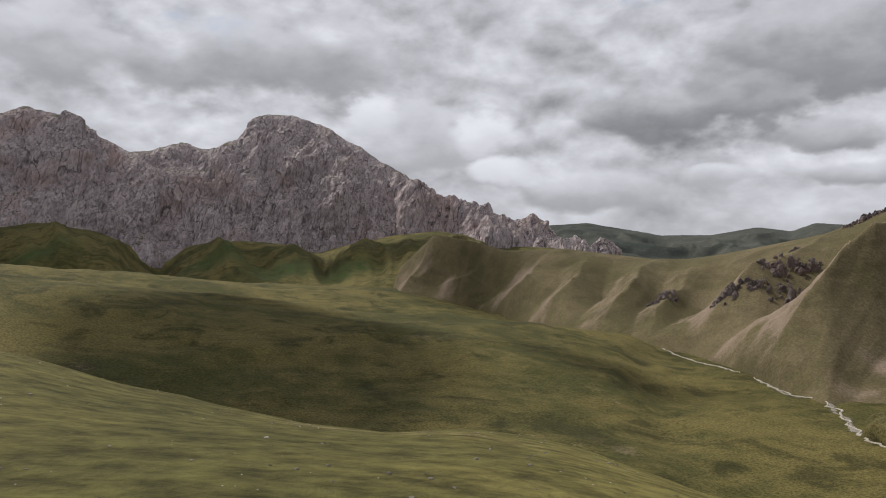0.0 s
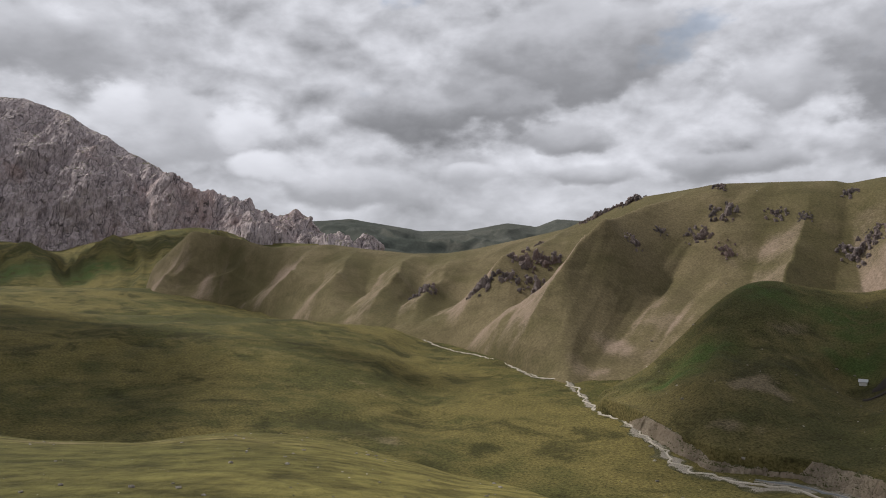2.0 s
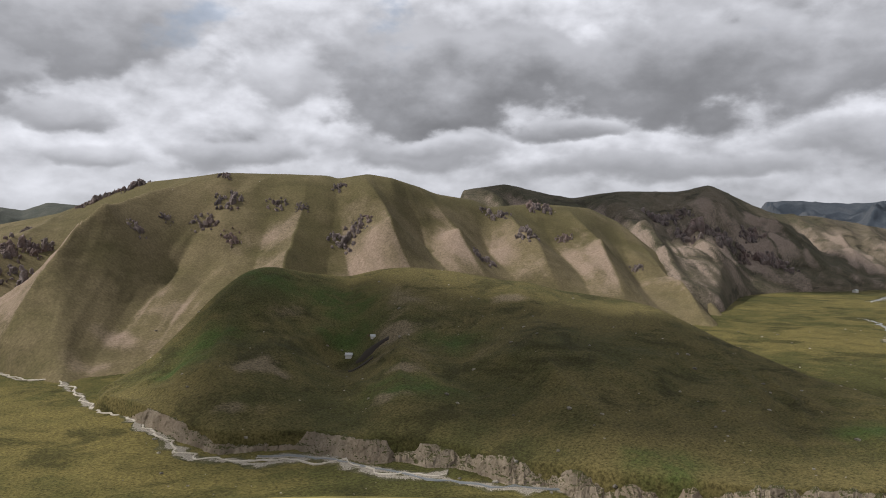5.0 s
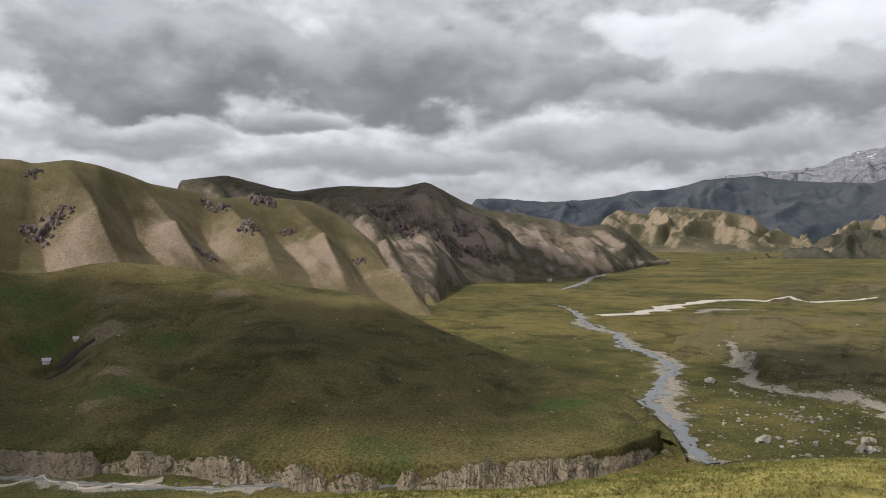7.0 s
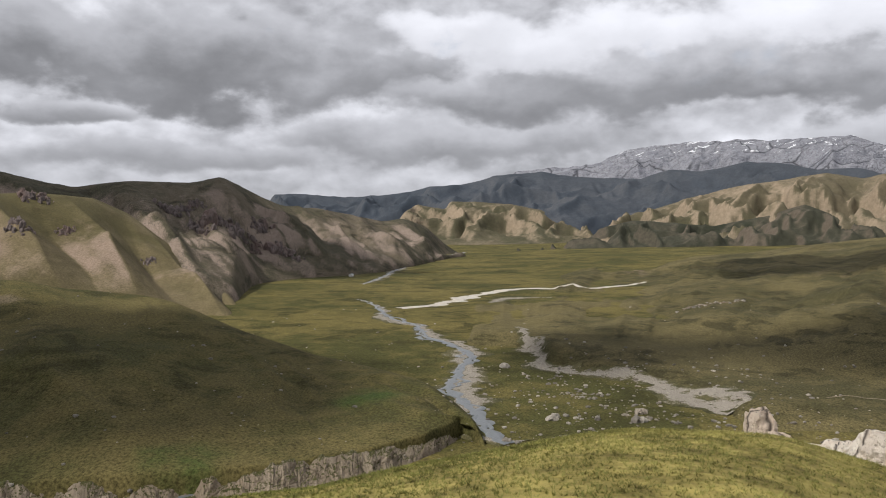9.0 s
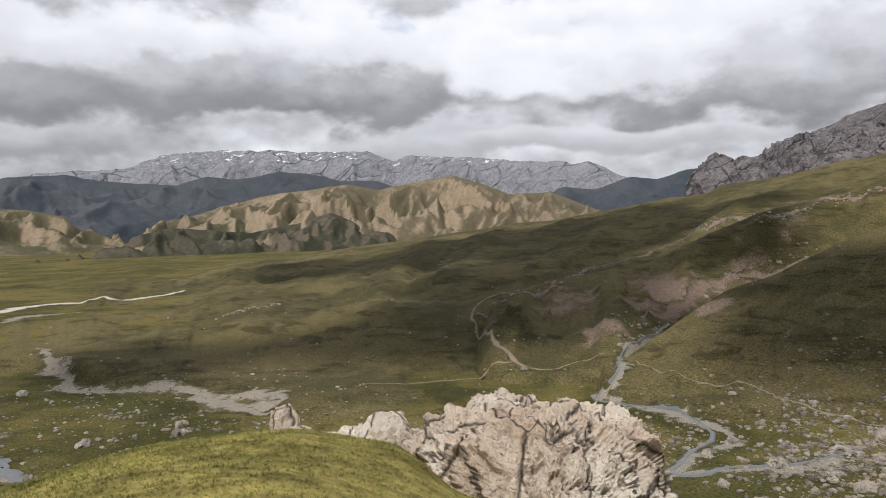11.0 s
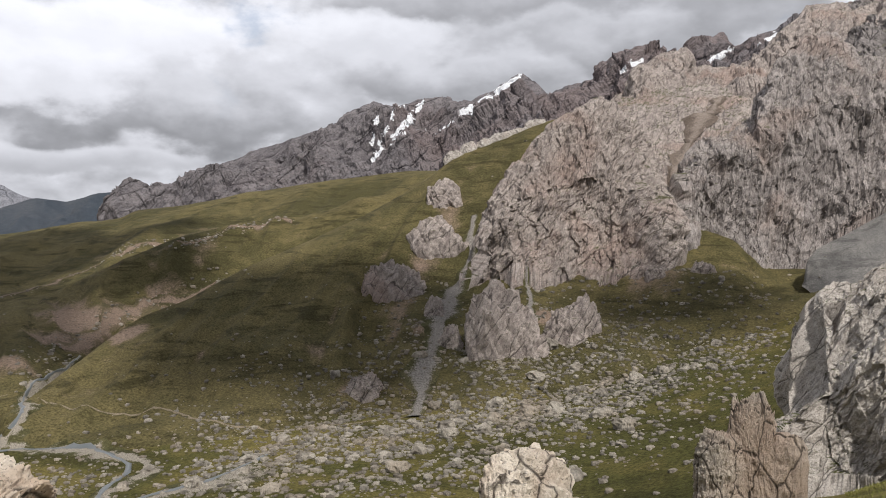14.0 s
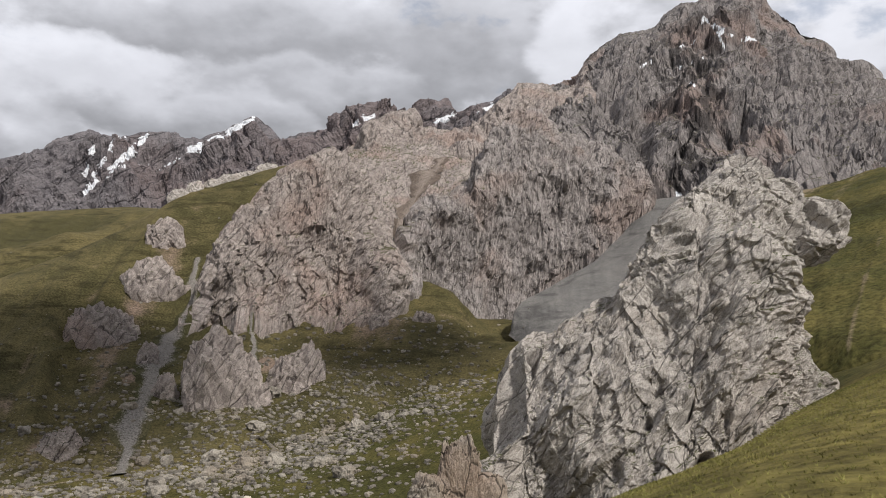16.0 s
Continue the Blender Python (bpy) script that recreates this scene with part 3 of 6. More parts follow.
def slabs(size, depth, dip, seed=0.0, length=3.0, buttress=0.6, crest=0.5, pits=0.0, close=False, gullies=0.0, wet=None, chips=0.7):
    """Rock that splits into slabs along its dip: stepped levels at three sizes, buttresses, gullies, hollows. wet: bearing, half width of dark water stains."""
    def shape(b, r, h, s, x, y):
        u = np.radians(b) * np.mean(r)
        d = radians(dip)
        bend = 0.3 * size * fbm(u / size / 3, h / size / 3, r / size / 3 + seed, 4)
        a, c = u * math.cos(d) + h * math.sin(d), -u * math.sin(d) + h * math.cos(d) + bend
        big, gap = blocks(a / (size * length), c / size, r / (size * 1.6), seed)
        mid, _ = blocks(a / (size * 0.38 * length) + bend / size, c / (size * 0.38), r / (size * 0.7), seed + 3)
        cross, _ = blocks(u / (size * 0.6), (h + 0.6 * u) / (size * 0.8), r / size, seed + 9)
        tiny = blocks(a / (size * 0.15 * length), c / (size * 0.15), r / (size * 0.3), seed + 6)[0] if close else 0.0
        e = fbm(u / (size * 4), h / (size * 7), r / (size * 6) + seed, 4, 0.5)
        groove = ridged(a / (size * length * 1.8), c / (size * 1.5), r / (size * 3) + seed, 5, 0.52)
        amount = depth * (buttress * 1.9 * e + 1.3 * (groove - 0.6) + chips * (0.36 * big + 0.26 * mid + 0.26 * cross + 0.13 * tiny) + 0.22 * fbm(a / (size * 1.2), c / (size * 0.6), r / size + seed, 5, 0.6))
        if gullies:
            g = ridged(u / (size * 4) + 0.02 * bend, h / (size * 30) + seed, 0.5 + 0 * h, 3, 0.4)
            amount = amount - gullies * depth * np.clip(g - 0.78, 0, 1) * 5
        if pits:
            amount = amount - pits * np.clip(perlin(a / (size * 1.5) + 3, c / (size * 0.7), seed + 0 * h) - 0.55, 0, 0.25) * 4
        top = np.max(s) - 1
        calm = 1 - (1 - crest) * np.clip(1 - np.abs(s - top) / 0.35, 0, 1)
        h = h + 0.25 * depth * fbm(u / (size * 1.3), 0 * u, seed + 2, 5, 0.55) * np.exp(-((s - top) / 0.25) ** 2)
        x, y, h = push(x, y, h, amount * calm)
        stain = np.exp(-((b - wet[0]) / wet[1]) ** 4) * np.clip(top - 0.25 - s, 0, 0.2) * 5 if wet else np.clip(0.5 - gap, 0, 1)
        return x, y, h, stain
    return shape


def streaked(width, depth, seed, slant=0.0, amount=0.5):
    """Steep turf with streaks of stones that run straight down."""
    def shape(b, r, h, s, x, y):
        u = (np.radians(b) * np.mean(r) + slant * h) / width
        g = fbm(u, s * 0.25, seed, 4, 0.6)
        lumps = fbm(x / width, y / width, seed + 3, 4)
        return x, y, h + depth * (0.5 * g + lumps), np.clip(amount + 1.3 * g + 0.3 * lumps, 0, 1)
    return shape


DRY_SPURS = [(-0.6, -4, 2.2, 20), (4, 0.5, 2.2, 16), (8.9, 3.6, 2.4, 20), (11.3, 7.3, 2.2, 18), (15.7, 11.7, 2.4, 22), (18.9, 14.6, 2.0, 14), (27.5, 17, 3.4, 32), (36.9, 22, 4.6, 48),
             (43, 40, 3, 14), (46, 51, 3.4, 26), (51, 56, 3, 20), (56, 61, 3, 22), (61, 66, 3, 22), (66, 72, 3, 22)]
DARK_SPURS = [(58, 64, 3, 26), (64, 70, 3, 26), (71.4, 79, 3.4, 46), (76, 82.5, 2.4, 30), (80, 85, 2, 30), (84, 86.5, 1.6, 22)]
BANK_SPURS = [(38.5, 35, 5, 12), (50, 49, 5, 14), (58, 62, 6, 8)]
APRON_SPURS = [(-27, -26, 4, 26), (-17.5, -15, 4, 34), (-12, -10, 3.5, 30), (-5, -7, 3, 34), (0.5, -3, 3, 30)]

# The ground: the standing hill, its foot, the long grass shoulder, the river plain and all that lies beyond.
GROUND = [
    [(-40, 0.02, 0), (320, 0.02, 0)],
    [(-40, 8, -0.30), (-5, 8, -0.75), (20, 5, -0.62), (80, 5, -0.62), (96, 6, -0.52), (108, 6, -0.52), (120, 5, -0.75), (186, 5, -0.75), (200, 8, -0.4), (212, 10, -0.1), (250, 10, 0.3), (320, 8, -0.2)],
    [(-40, 52, -2.5), (-29.4, 50.4, -4.1), (-26.2, 50.4, -5.4), (-22.1, 50.4, -7.4), (-16.2, 50.4, -9.2), (-9.2, 50.4, -10.5), (-3.9, 50.4, -11.2), (-1, 50.4, -10.9), (1.9, 50.4, -10.7), (5.6, 50.4, -11.1), (8.8, 50.4, -11.6), (13, 36, -8.4), (18, 24, -5.5), (25, 12, -2.2), (60, 10.5, -1.95), (78, 11, -2.0), (90, 12.5, -2.0), (100, 14, -1.95), (110, 14, -1.85), (117, 14.5, -2.35), (121, 12, -2.4), (128, 10, -2.0), (135, 10, -1.9), (175, 10, -1.9), (188, 14, -2.4), (193, 24, -4.2), (198, 30, -4.5), (202, 36, -4.4), (207, 44, -2.9), (212, 50, -1), (250, 60, 6), (320, 60, -4)],
    [(-40, 100, -24), (-10, 95, -28), (10, 90, -30), (20, 60, -24), (60, 50, -22), (110, 52, -20), (120, 40, -18), (160, 45, -22), (186, 70, -20), (200, 66, -12), (212, 90, -2), (250, 110, 12), (320, 100, -20)],
    [(-40, 180, -48), (10, 170, -53), (20, 180, -57), (30, 165, -58), (45, 140, -57.5), (70, 130, -57), (90, 140, -57), (110, 150, -57), (135, 140, -53), (150, 130, -46), (170, 125, -43), (186, 120, -30), (200, 110, -14), (212, 150, 2), (250, 200, 20), (320, 180, -40)],
    [(-40, 480, -10), (-29.6, 440, -10.6), (-22.9, 440, -14.9), (-15.6, 440, -23.6), (-7.6, 440, -31.3), (0.7, 440, -36.4), (4.8, 440, -41.4), (8.9, 440, -44.8), (12.9, 450, -50), (15.3, 490, -59), (20, 405, -58.5), (24, 345, -58.3), (27, 310, -58.2), (30, 265, -58), (37, 210, -58), (45, 200, -58), (70, 190, -58), (90, 215, -58), (110, 260, -58), (132, 250, -53), (146, 220, -50), (165, 220, -46), (175, 250, -38), (184, 300, -25), (200, 300, 5), (212, 350, 20), (250, 500, 60), (320, 480, -10)],
    [(-40, 600, -32), (-20, 600, -48), (5, 620, -60), (60, 600, -59), (120, 700, -57), (160, 700, -20), (212, 700, 20), (320, 640, -30)],
    [(-40, 780, -4), (-29.6, 780, -11.2), (-24.7, 780, -17.4), (-20.1, 780, -24.4), (-15.6, 780, -30.6), (-7.6, 780, -38.2), (-3.5, 780, -43), (0.7, 780, -54.4), (2.7, 780, -60), (6, 760, -62), (60, 800, -60), (90, 900, -63), (120, 900, -55), (212, 1000, 30), (320, 800, -8)],
    [(-40, 1100, -50), (90, 1300, -66), (212, 1500, 30), (320, 1100, -50)],
    [(-40, 4800, -90), (320, 4800, -90)],
]


def make_ground():
    b = np.concatenate([np.arange(-40, 216, 0.2), np.arange(216, 320, 1.0)])
    soft = [2, 6, 1.6, 6, 8, 1.6, 6, 1.6, 8, 8]
    r, h, s = spread(GROUND, [8, 28, 24, 26, 54, 12, 20, 12, 16], b, soft, 0.85)
    bb = np.broadcast_to(b, r.shape)
    x, y = r * np.sin(np.radians(bb)), r * np.cos(np.radians(bb))
    far = np.clip((r - 15) / 60, 0, 1)
    h = h + (0.03 + 0.12 * far) * fbm(x / 5, y / 5, 0.3, 4) * np.clip(r / 6, 0, 1)
    west = np.clip((-10 - bb) / 8, 0, 1)
    h = h + west * (0.35 * np.exp(-((r - 27) / 6) ** 2) - 0.9 * np.exp(-((r - 39) / 6) ** 2))
    dale = np.clip((r - 60) / 100, 0, 1) * np.where(bb > 300, 1.0, 0.12 + 0.88 * np.clip((27 - bb) / 16, 0, 1))
    rills = ridged(x / 70 + 0.5 * fbm(x / 90, y / 90, 1.0, 3), y / 110, 2.0, 5)
    h = h + dale * (3.0 * fbm(x / 110, y / 110, 4.0, 5) + 3.5 * (rills - 0.6))
    bare = np.clip(0.04 + 0.4 * fbm(x / 40, y / 40, 6.0, 4), 0, 0.3)
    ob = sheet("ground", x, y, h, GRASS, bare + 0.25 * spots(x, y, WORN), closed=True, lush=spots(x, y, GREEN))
    # how much of the top tone: most near the hilltop, varied by bearing
    at = ob.data.attributes.new("paler", "FLOAT", "POINT")
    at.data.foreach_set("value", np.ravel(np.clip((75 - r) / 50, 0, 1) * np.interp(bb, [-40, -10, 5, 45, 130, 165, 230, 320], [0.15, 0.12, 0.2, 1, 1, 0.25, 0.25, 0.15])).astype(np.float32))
    LAND["ground"] = [(b, r, h)]
    return tagged(ob, "grassy hill, long green shoulder and river plain of a high valley", "ground", kind="structure")


make_ground()


def back(ring, by, drop):
    return [(b, r + by, h - drop) for b, r, h in ring]


def between(lower, upper, f, lift=0.0, pull=0.0):
    """A ring part of the way from one to the other, at the bearings of both."""
    lo, up = np.array(lower), np.array(upper)
    out = []
    for b in sorted(set(lo[:, 0]) | set(up[:, 0])):
        q = [np.interp(b, k[:, 0], k[:, i]) for k in (lo, up) for i in (1, 2)]
        out.append((b, q[0] + (q[2] - q[0]) * f - pull, q[1] + (q[3] - q[1]) * f + lift))
    return out


# Rocky mountain to the north with its green aprons
north_crest = [(-40, 2000, 330), (-29.6, 2000, 305.6), (-28.2, 1989, 323.3), (-25.4, 1967, 299.4), (-23.7, 1953, 256), (-21.9, 1939, 227.4), (-20.5, 1928, 232.3),
    (-18.6, 1913, 246.3), (-16.7, 1898, 233.8), (-14.6, 1882, 260.6), (-13.4, 1872, 313.5), (-10.8, 1852, 313.1), (-8.8, 1836, 289.9), (-6, 1814, 235.9),
    (-3.5, 1794, 184.8), (0.2, 1765, 111.7), (2.7, 1745, 81.3), (4.4, 1732, 75.5), (5.2, 1726, 62.7), (6.5, 1716, 77.1), (7.7, 1706, 58),
    (8.5, 1700, 21.1), (10.5, 1700, -4.5)]
north_foot = [(-40, 1650, 60), (-29.6, 1620, 33.3), (-27.7, 1614, 44.1), (-24, 1603, 29.2), (-21.9, 1597, 2.7), (-19.7, 1590, -35.3), (-18.2, 1586, 2.7),
    (-14.8, 1576, 11.5), (-12, 1567, 7.2), (-9.2, 1559, -14), (-7.6, 1554, -0.6), (-6, 1549, 9.4), (-3.5, 1542, 22.8), (-0.2, 1532, 31.6),
    (2.7, 1523, 13.7), (4.8, 1517, 0.5), (8.9, 1505, -2.7), (10.5, 1500, -10.2)]
north_toe = [(-40, 1150, -40), (-29.6, 1150, -44.8), (-19.4, 1063, -52.2), (-7.6, 963, -56.6), (-0.2, 900, -63), (4.8, 800, -84.6), (8.9, 760, -85)]
landform("rocky_mountain", [back(north_foot, -60, 80), north_foot, between(north_foot, north_crest, 0.5, 15, 20), north_crest, back(north_crest, 300, 200)], [6, 80, 50, 10], ROCK, (-36, 13), 0.085, [1, 0.6, 0.5, 0.2, 1], 0.4,
         slabs(30, 17, 76, 1.0, 1.8, 1.5, 0.12, gullies=0.8, chips=0.6), "bare grey and reddish limestone mountain with steep ribbed cliffs", "mountain", fade=(0, 1.5))
landform("apron_hill", [back(north_toe, -60, 40), north_toe, back(north_foot, -10, -6), back(north_foot, 150, 20)], [4, 60, 6], GRASS, (-36, 12), 0.12, 0.8, 0.5,
         gullied(110, 40, 2.0, 1.0, 2.0, APRON_SPURS, 0.2, 0.0), "green grassy aprons below the rocky mountain", "hillside", "structure", fade=(0, 2))
# Dry hills beyond the river
dry_crest = [(-6, 1000, -44.6), (-3.9, 960, -32.5), (-2.2, 930, -5.8), (-0.6, 900, 18.6), (2.7, 820, 8.1), (4.8, 800, -0.7), (8.9, 760, 2.1), (11.3, 747, -2.1),
    (14.9, 727, -7.1), (17.6, 712, -6.8), (19.8, 700, -2.7), (26.2, 647, 13.3), (28.6, 627, 24.7), (31.8, 601, 35.8), (36.7, 560, 40.6),
    (41.3, 560, 40.5), (44.1, 560, 40.1), (44.7, 560, 38), (46.9, 560, 41.6), (48.7, 560, 38.7), (50.7, 587, 33.9), (51.9, 603, 29.5), (54.7, 640, 26.3),
    (55.8, 652, 20.8), (59.3, 693, 25.4), (63, 736, 22.4), (65.1, 760, 9.8), (66.8, 736, -8.8), (69.3, 700, -33.2), (71.8, 607, -54.6),
    (73.1, 560, -68.4)]
dry_foot = [(-6, 900, -62.7), (0.7, 820, -66.8), (4.8, 700, -66.2), (8.9, 560, -57.4), (12.1, 520, -57.1), (15.3, 488, -56.8), (17.8, 470, -60.2),
    (22.4, 375, -57.3), (26.1, 335, -56.5), (27.7, 333, -61.5), (30.1, 330, -64), (32.5, 330, -62.8), (38.3, 340, -65.6), (46.6, 400, -54.3),
    (53.1, 450, -37.9), (57, 480, -40.4), (65.2, 500, -49.2), (69.4, 520, -58.4), (73.1, 500, -66.3)]
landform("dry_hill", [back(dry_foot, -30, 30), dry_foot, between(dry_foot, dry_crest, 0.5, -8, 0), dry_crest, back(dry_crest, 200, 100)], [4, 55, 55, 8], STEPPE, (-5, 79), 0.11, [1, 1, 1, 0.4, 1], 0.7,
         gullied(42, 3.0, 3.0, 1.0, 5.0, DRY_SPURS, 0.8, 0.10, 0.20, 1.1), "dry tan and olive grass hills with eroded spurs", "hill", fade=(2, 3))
dark_crest = [(47.4, 1000, 34.3), (50.4, 1050, 39.6), (52.3, 1100, 53.1), (56.9, 1114, 68), (59.7, 1122, 54.7), (61.8, 1128, 47.7), (65.1, 1138, 57.5),
    (69.2, 1150, 56.9), (71.3, 1150, 65.7), (72.5, 1195, 55.6), (73.8, 1240, 42.8), (75.4, 1300, 28.3), (77.9, 1401, 26.1), (79.9, 1485, 17.6),
    (82.7, 1600, 2.9), (84.2, 1656, 9.4), (85.8, 1711, -7.5), (87.3, 1766, -49.5), (88.3, 1800, -71.9)]
dark_foot = [(47.4, 700, -39.4), (57, 640, -49.8), (65.2, 580, -57.3), (69.4, 560, -63), (72.3, 595, -60), (73.5, 809, -60), (77.6, 916, -60), (80, 942, -60),
    (82.8, 1019, -60), (85.5, 1218, -60), (88.3, 1561, -60)]
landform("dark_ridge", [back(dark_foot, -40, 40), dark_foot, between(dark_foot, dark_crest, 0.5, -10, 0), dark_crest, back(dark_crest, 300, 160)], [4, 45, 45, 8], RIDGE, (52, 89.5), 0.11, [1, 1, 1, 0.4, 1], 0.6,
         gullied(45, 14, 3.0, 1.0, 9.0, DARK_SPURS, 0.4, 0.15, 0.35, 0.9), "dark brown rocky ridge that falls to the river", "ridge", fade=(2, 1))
def worn_bank(b, r, h, s, x, y):
    """An earth bank that is steep in places and slumped and grown over in others."""
    x, y, h, bare = rocky(3.5, 0.6, 3.0, 2.0, 0.8, 0.1)(b, r, h, s, x, y)
    slump = np.clip(0.25 + 1.6 * fbm(np.radians(b) * 8, 0 * b, 2.0, 4), 0, 1) * 4.2
    return x * (1 + slump / r), y * (1 + slump / r), h - (0.5 * slump + 1.1 * np.abs(fbm(np.radians(b) * 30, 0 * b, 5.0, 4))) * np.clip(s - 1, 0, 1), bare


# Green hill on the far bank
bank_crest = [(28.5, 310, -58), (31.7, 330, -50.8), (34.2, 350, -39.2), (36.3, 370, -27), (38.3, 390, -18.2), (40, 400, -16.5), (42.5, 414, -20.8),
    (45.4, 430, -24.2), (47.9, 425, -19.5), (49.9, 420, -18.3), (53.1, 416, -20.1), (57, 411, -24.7), (58.6, 409, -25), (61, 406, -29.5),
    (62.4, 404, -30.3), (65.2, 401, -32.7), (65.9, 400, -33.2), (68.1, 370, -34.4), (70.6, 354, -40.4), (72.7, 341, -44.8), (77.7, 310, -51),
    (81.7, 282, -51.3), (85.7, 255, -51.4), (88.3, 225, -52.8), (89.5, 212, -53.6)]
bank_mid = [(28.5, 290, -56.2), (31.7, 285, -52.8), (36.2, 300, -46.6), (40, 300, -40.3), (42.5, 305, -47.7), (45.4, 310, -54.8), (48.3, 290, -46.2),
    (53.2, 280, -43), (60.5, 271, -42), (61.1, 270, -42.6), (65.9, 270, -42.2), (69.4, 260, -47.4), (77.7, 250, -51.6), (85.7, 230, -51),
    (89.5, 208, -53.3)]
bank_foot = [(27.7, 285, -53), (30.1, 267, -53), (34.2, 231, -53), (36.2, 217, -53), (42.4, 216, -53), (46.6, 204, -53), (49.3, 203, -53), (50.7, 201, -53),
    (54.7, 195, -53), (57.1, 187, -53), (65.3, 176, -53), (73.7, 178, -53), (81.8, 187, -53), (85.7, 199, -53), (88.7, 217, -53), (90.2, 205, -53)]
landform("green_hill", [back(bank_foot, -4, 14), back(bank_foot, 0.5, 0), bank_mid, bank_crest, back(bank_crest, 120, 40)], [10, 45, 45, 10], LUSH, (27, 92), 0.11, [0.5, 0.5, 2, 1.2, 2], 0.7,
         gullied(45, 5, 3.0, 1.0, 12.0, BANK_SPURS, 0.3, 0.05), "dark green grass hill above an eroded river bank", "hill", fade=(2, 3))
landform("river_bank", [back(bank_foot, -9, 7.5), back(bank_foot, -5.5, 4.0), back(bank_foot, -1.0, -0.1), back(bank_foot, 1.5, 0.1)], [8, 14, 3], EARTH, (29, 92), 0.05, [1, 0.6, 0.5, 0.5], 0.2,
         worn_bank, "pale eroded earth bank above the stream", "river bank", kind="structure", fade=(3, 6))
# Long slope to the south-east
long_crest = [(87.3, 1500, -90.4), (96.5, 1400, -77), (100.4, 1352, -69.7), (104.5, 1302, -54.7), (108.6, 1251, -44.6), (112.8, 1200, -28.8), (116.9, 1149, -17.4),
    (121, 1098, -5.3), (125, 1048, 5.5), (128.9, 1000, 11.5), (132.6, 974, 23.7), (136.2, 949, 34.5), (139, 929, 37.2), (139.5, 925, 47.1),
    (143.1, 900, 52.3), (147.2, 874, 64.9), (151.2, 848, 73.1), (155.1, 824, 79), (158.8, 800, 83.3), (162.4, 800, 83)]
long_foot = [(87.2, 387, -55), (92.6, 398, -55), (96.4, 325, -55), (104.4, 290, -55), (108.5, 261, -55), (116.8, 259, -55), (125, 301, -55), (132.3, 374, -55)]
landform("long_slope", [back(long_foot, -60, 25), long_foot, between(long_foot, long_crest, 0.5, 4, 0), long_crest, back(long_crest, 300, 120)], [6, 50, 50, 8], SLOPE, (86, 166), 0.12, [2, 2, 3, 1, 2], 0.7,
         gullied(90, 13, 3.0, 1.0, 15.0, ((90, 84, 3, 0), (130, 118, 3, 0), (165, 150, 3, 0)), 0.55, 0.0), "long olive green grass slope with shallow gullies", "hillside", "structure", fade=(4, 0))
spur_crest = [(121.4, 330, -39.2), (123.3, 360, -35.9), (125.7, 400, -30.9), (128.9, 440, -27.1), (134.7, 470, -20), (138.9, 476, -3.6), (142.3, 480, 9.7),
    (147.2, 491, 19.6), (151.2, 500, 22.6), (155.1, 500, 33.7), (158.1, 500, 39.5), (160.3, 500, 48.6), (162.4, 500, 57.4)]
spur_foot = [(121.3, 310, -41), (125.6, 285, -49.9), (130.4, 275, -52.3), (132.5, 290, -47.2), (136.3, 360, -42.6), (140.1, 410, -29.9), (143, 422, -25),
    (147.1, 440, -7.5), (151.2, 448, 1.4), (162.4, 470, 49.4)]
landform("spur", [back(spur_foot, -25, 25), spur_foot, spur_crest, back(spur_crest, 150, 60)], [4, 50, 10], SLOPE, (121, 164), 0.12, [1, 1, 1, 2], 0.7,
         gullied(30, 9, 2.0, 1.0, 19.0, (), 0.3, 0.25), "green spur with a bare reddish gully side", "hillside", "structure", fade=(3, 0))
side_crest = [(132.5, 275, -46.7), (133.8, 290, -44.3), (136.3, 320, -38.9), (140.1, 350, -25.3), (143, 360, -19.7), (147.1, 380, -6.2), (151.2, 400, 5.7),
    (155.8, 415, 20.9), (160.2, 430, 40.6), (162.3, 440, 54.6), (165.4, 444, 64.4), (169.3, 450, 76), (171.7, 440, 76), (174.2, 430, 65.7),
    (176.8, 420, 40.3), (178.5, 388, 15), (179.3, 384, 11), (181.8, 388, 5.5), (183.9, 394, -8), (186, 396, -8), (187.2, 380, -9), (188.5, 350, -10)]
side_mid = [(132.5, 262, -48.3), (133.7, 265, -46.1), (136.2, 270, -44.4), (140, 280, -40.3), (142.9, 285, -37), (147.1, 290, -31.5), (151.1, 300, -29.3),
    (155, 320, -15.9), (155, 310, -29.1), (158.4, 330, -14.3), (162, 345, -11.5), (166.9, 345, -6.4), (172, 338, -8.1), (176.9, 338, -6.4),
    (178.5, 360, 3), (181.9, 350, -4), (183.9, 345, -14), (186, 340, -14), (188.5, 332, -12.5)]
side_foot = [(132.5, 252, -50), (138.7, 230, -50), (147, 223, -50), (154.9, 231, -50), (161.2, 225, -48.9), (166.9, 240, -43.5), (175.2, 260, -33.4),
    (183.3, 290, -23.5), (187.2, 310, -17.3), (190.9, 320, -11.1)]
landform("valley_side", [back(side_foot, -40, 25), side_foot, side_mid, side_crest, back(side_crest, 150, 70)], [4, 50, 50, 8], SLOPE, (130, 192), 0.11, [1, 2, 1.2, 1, 2], 0.6,
         gullied(28, 5, 3.0, 1.0, 22.0, ((130, 124, 3, 0), (170, 158, 3, 0), (185, 180, 3, 0)), 0.6, 0.1), "steep dark green valley side with scree and small rocks", "hillside", "structure", fade=(2, 3))
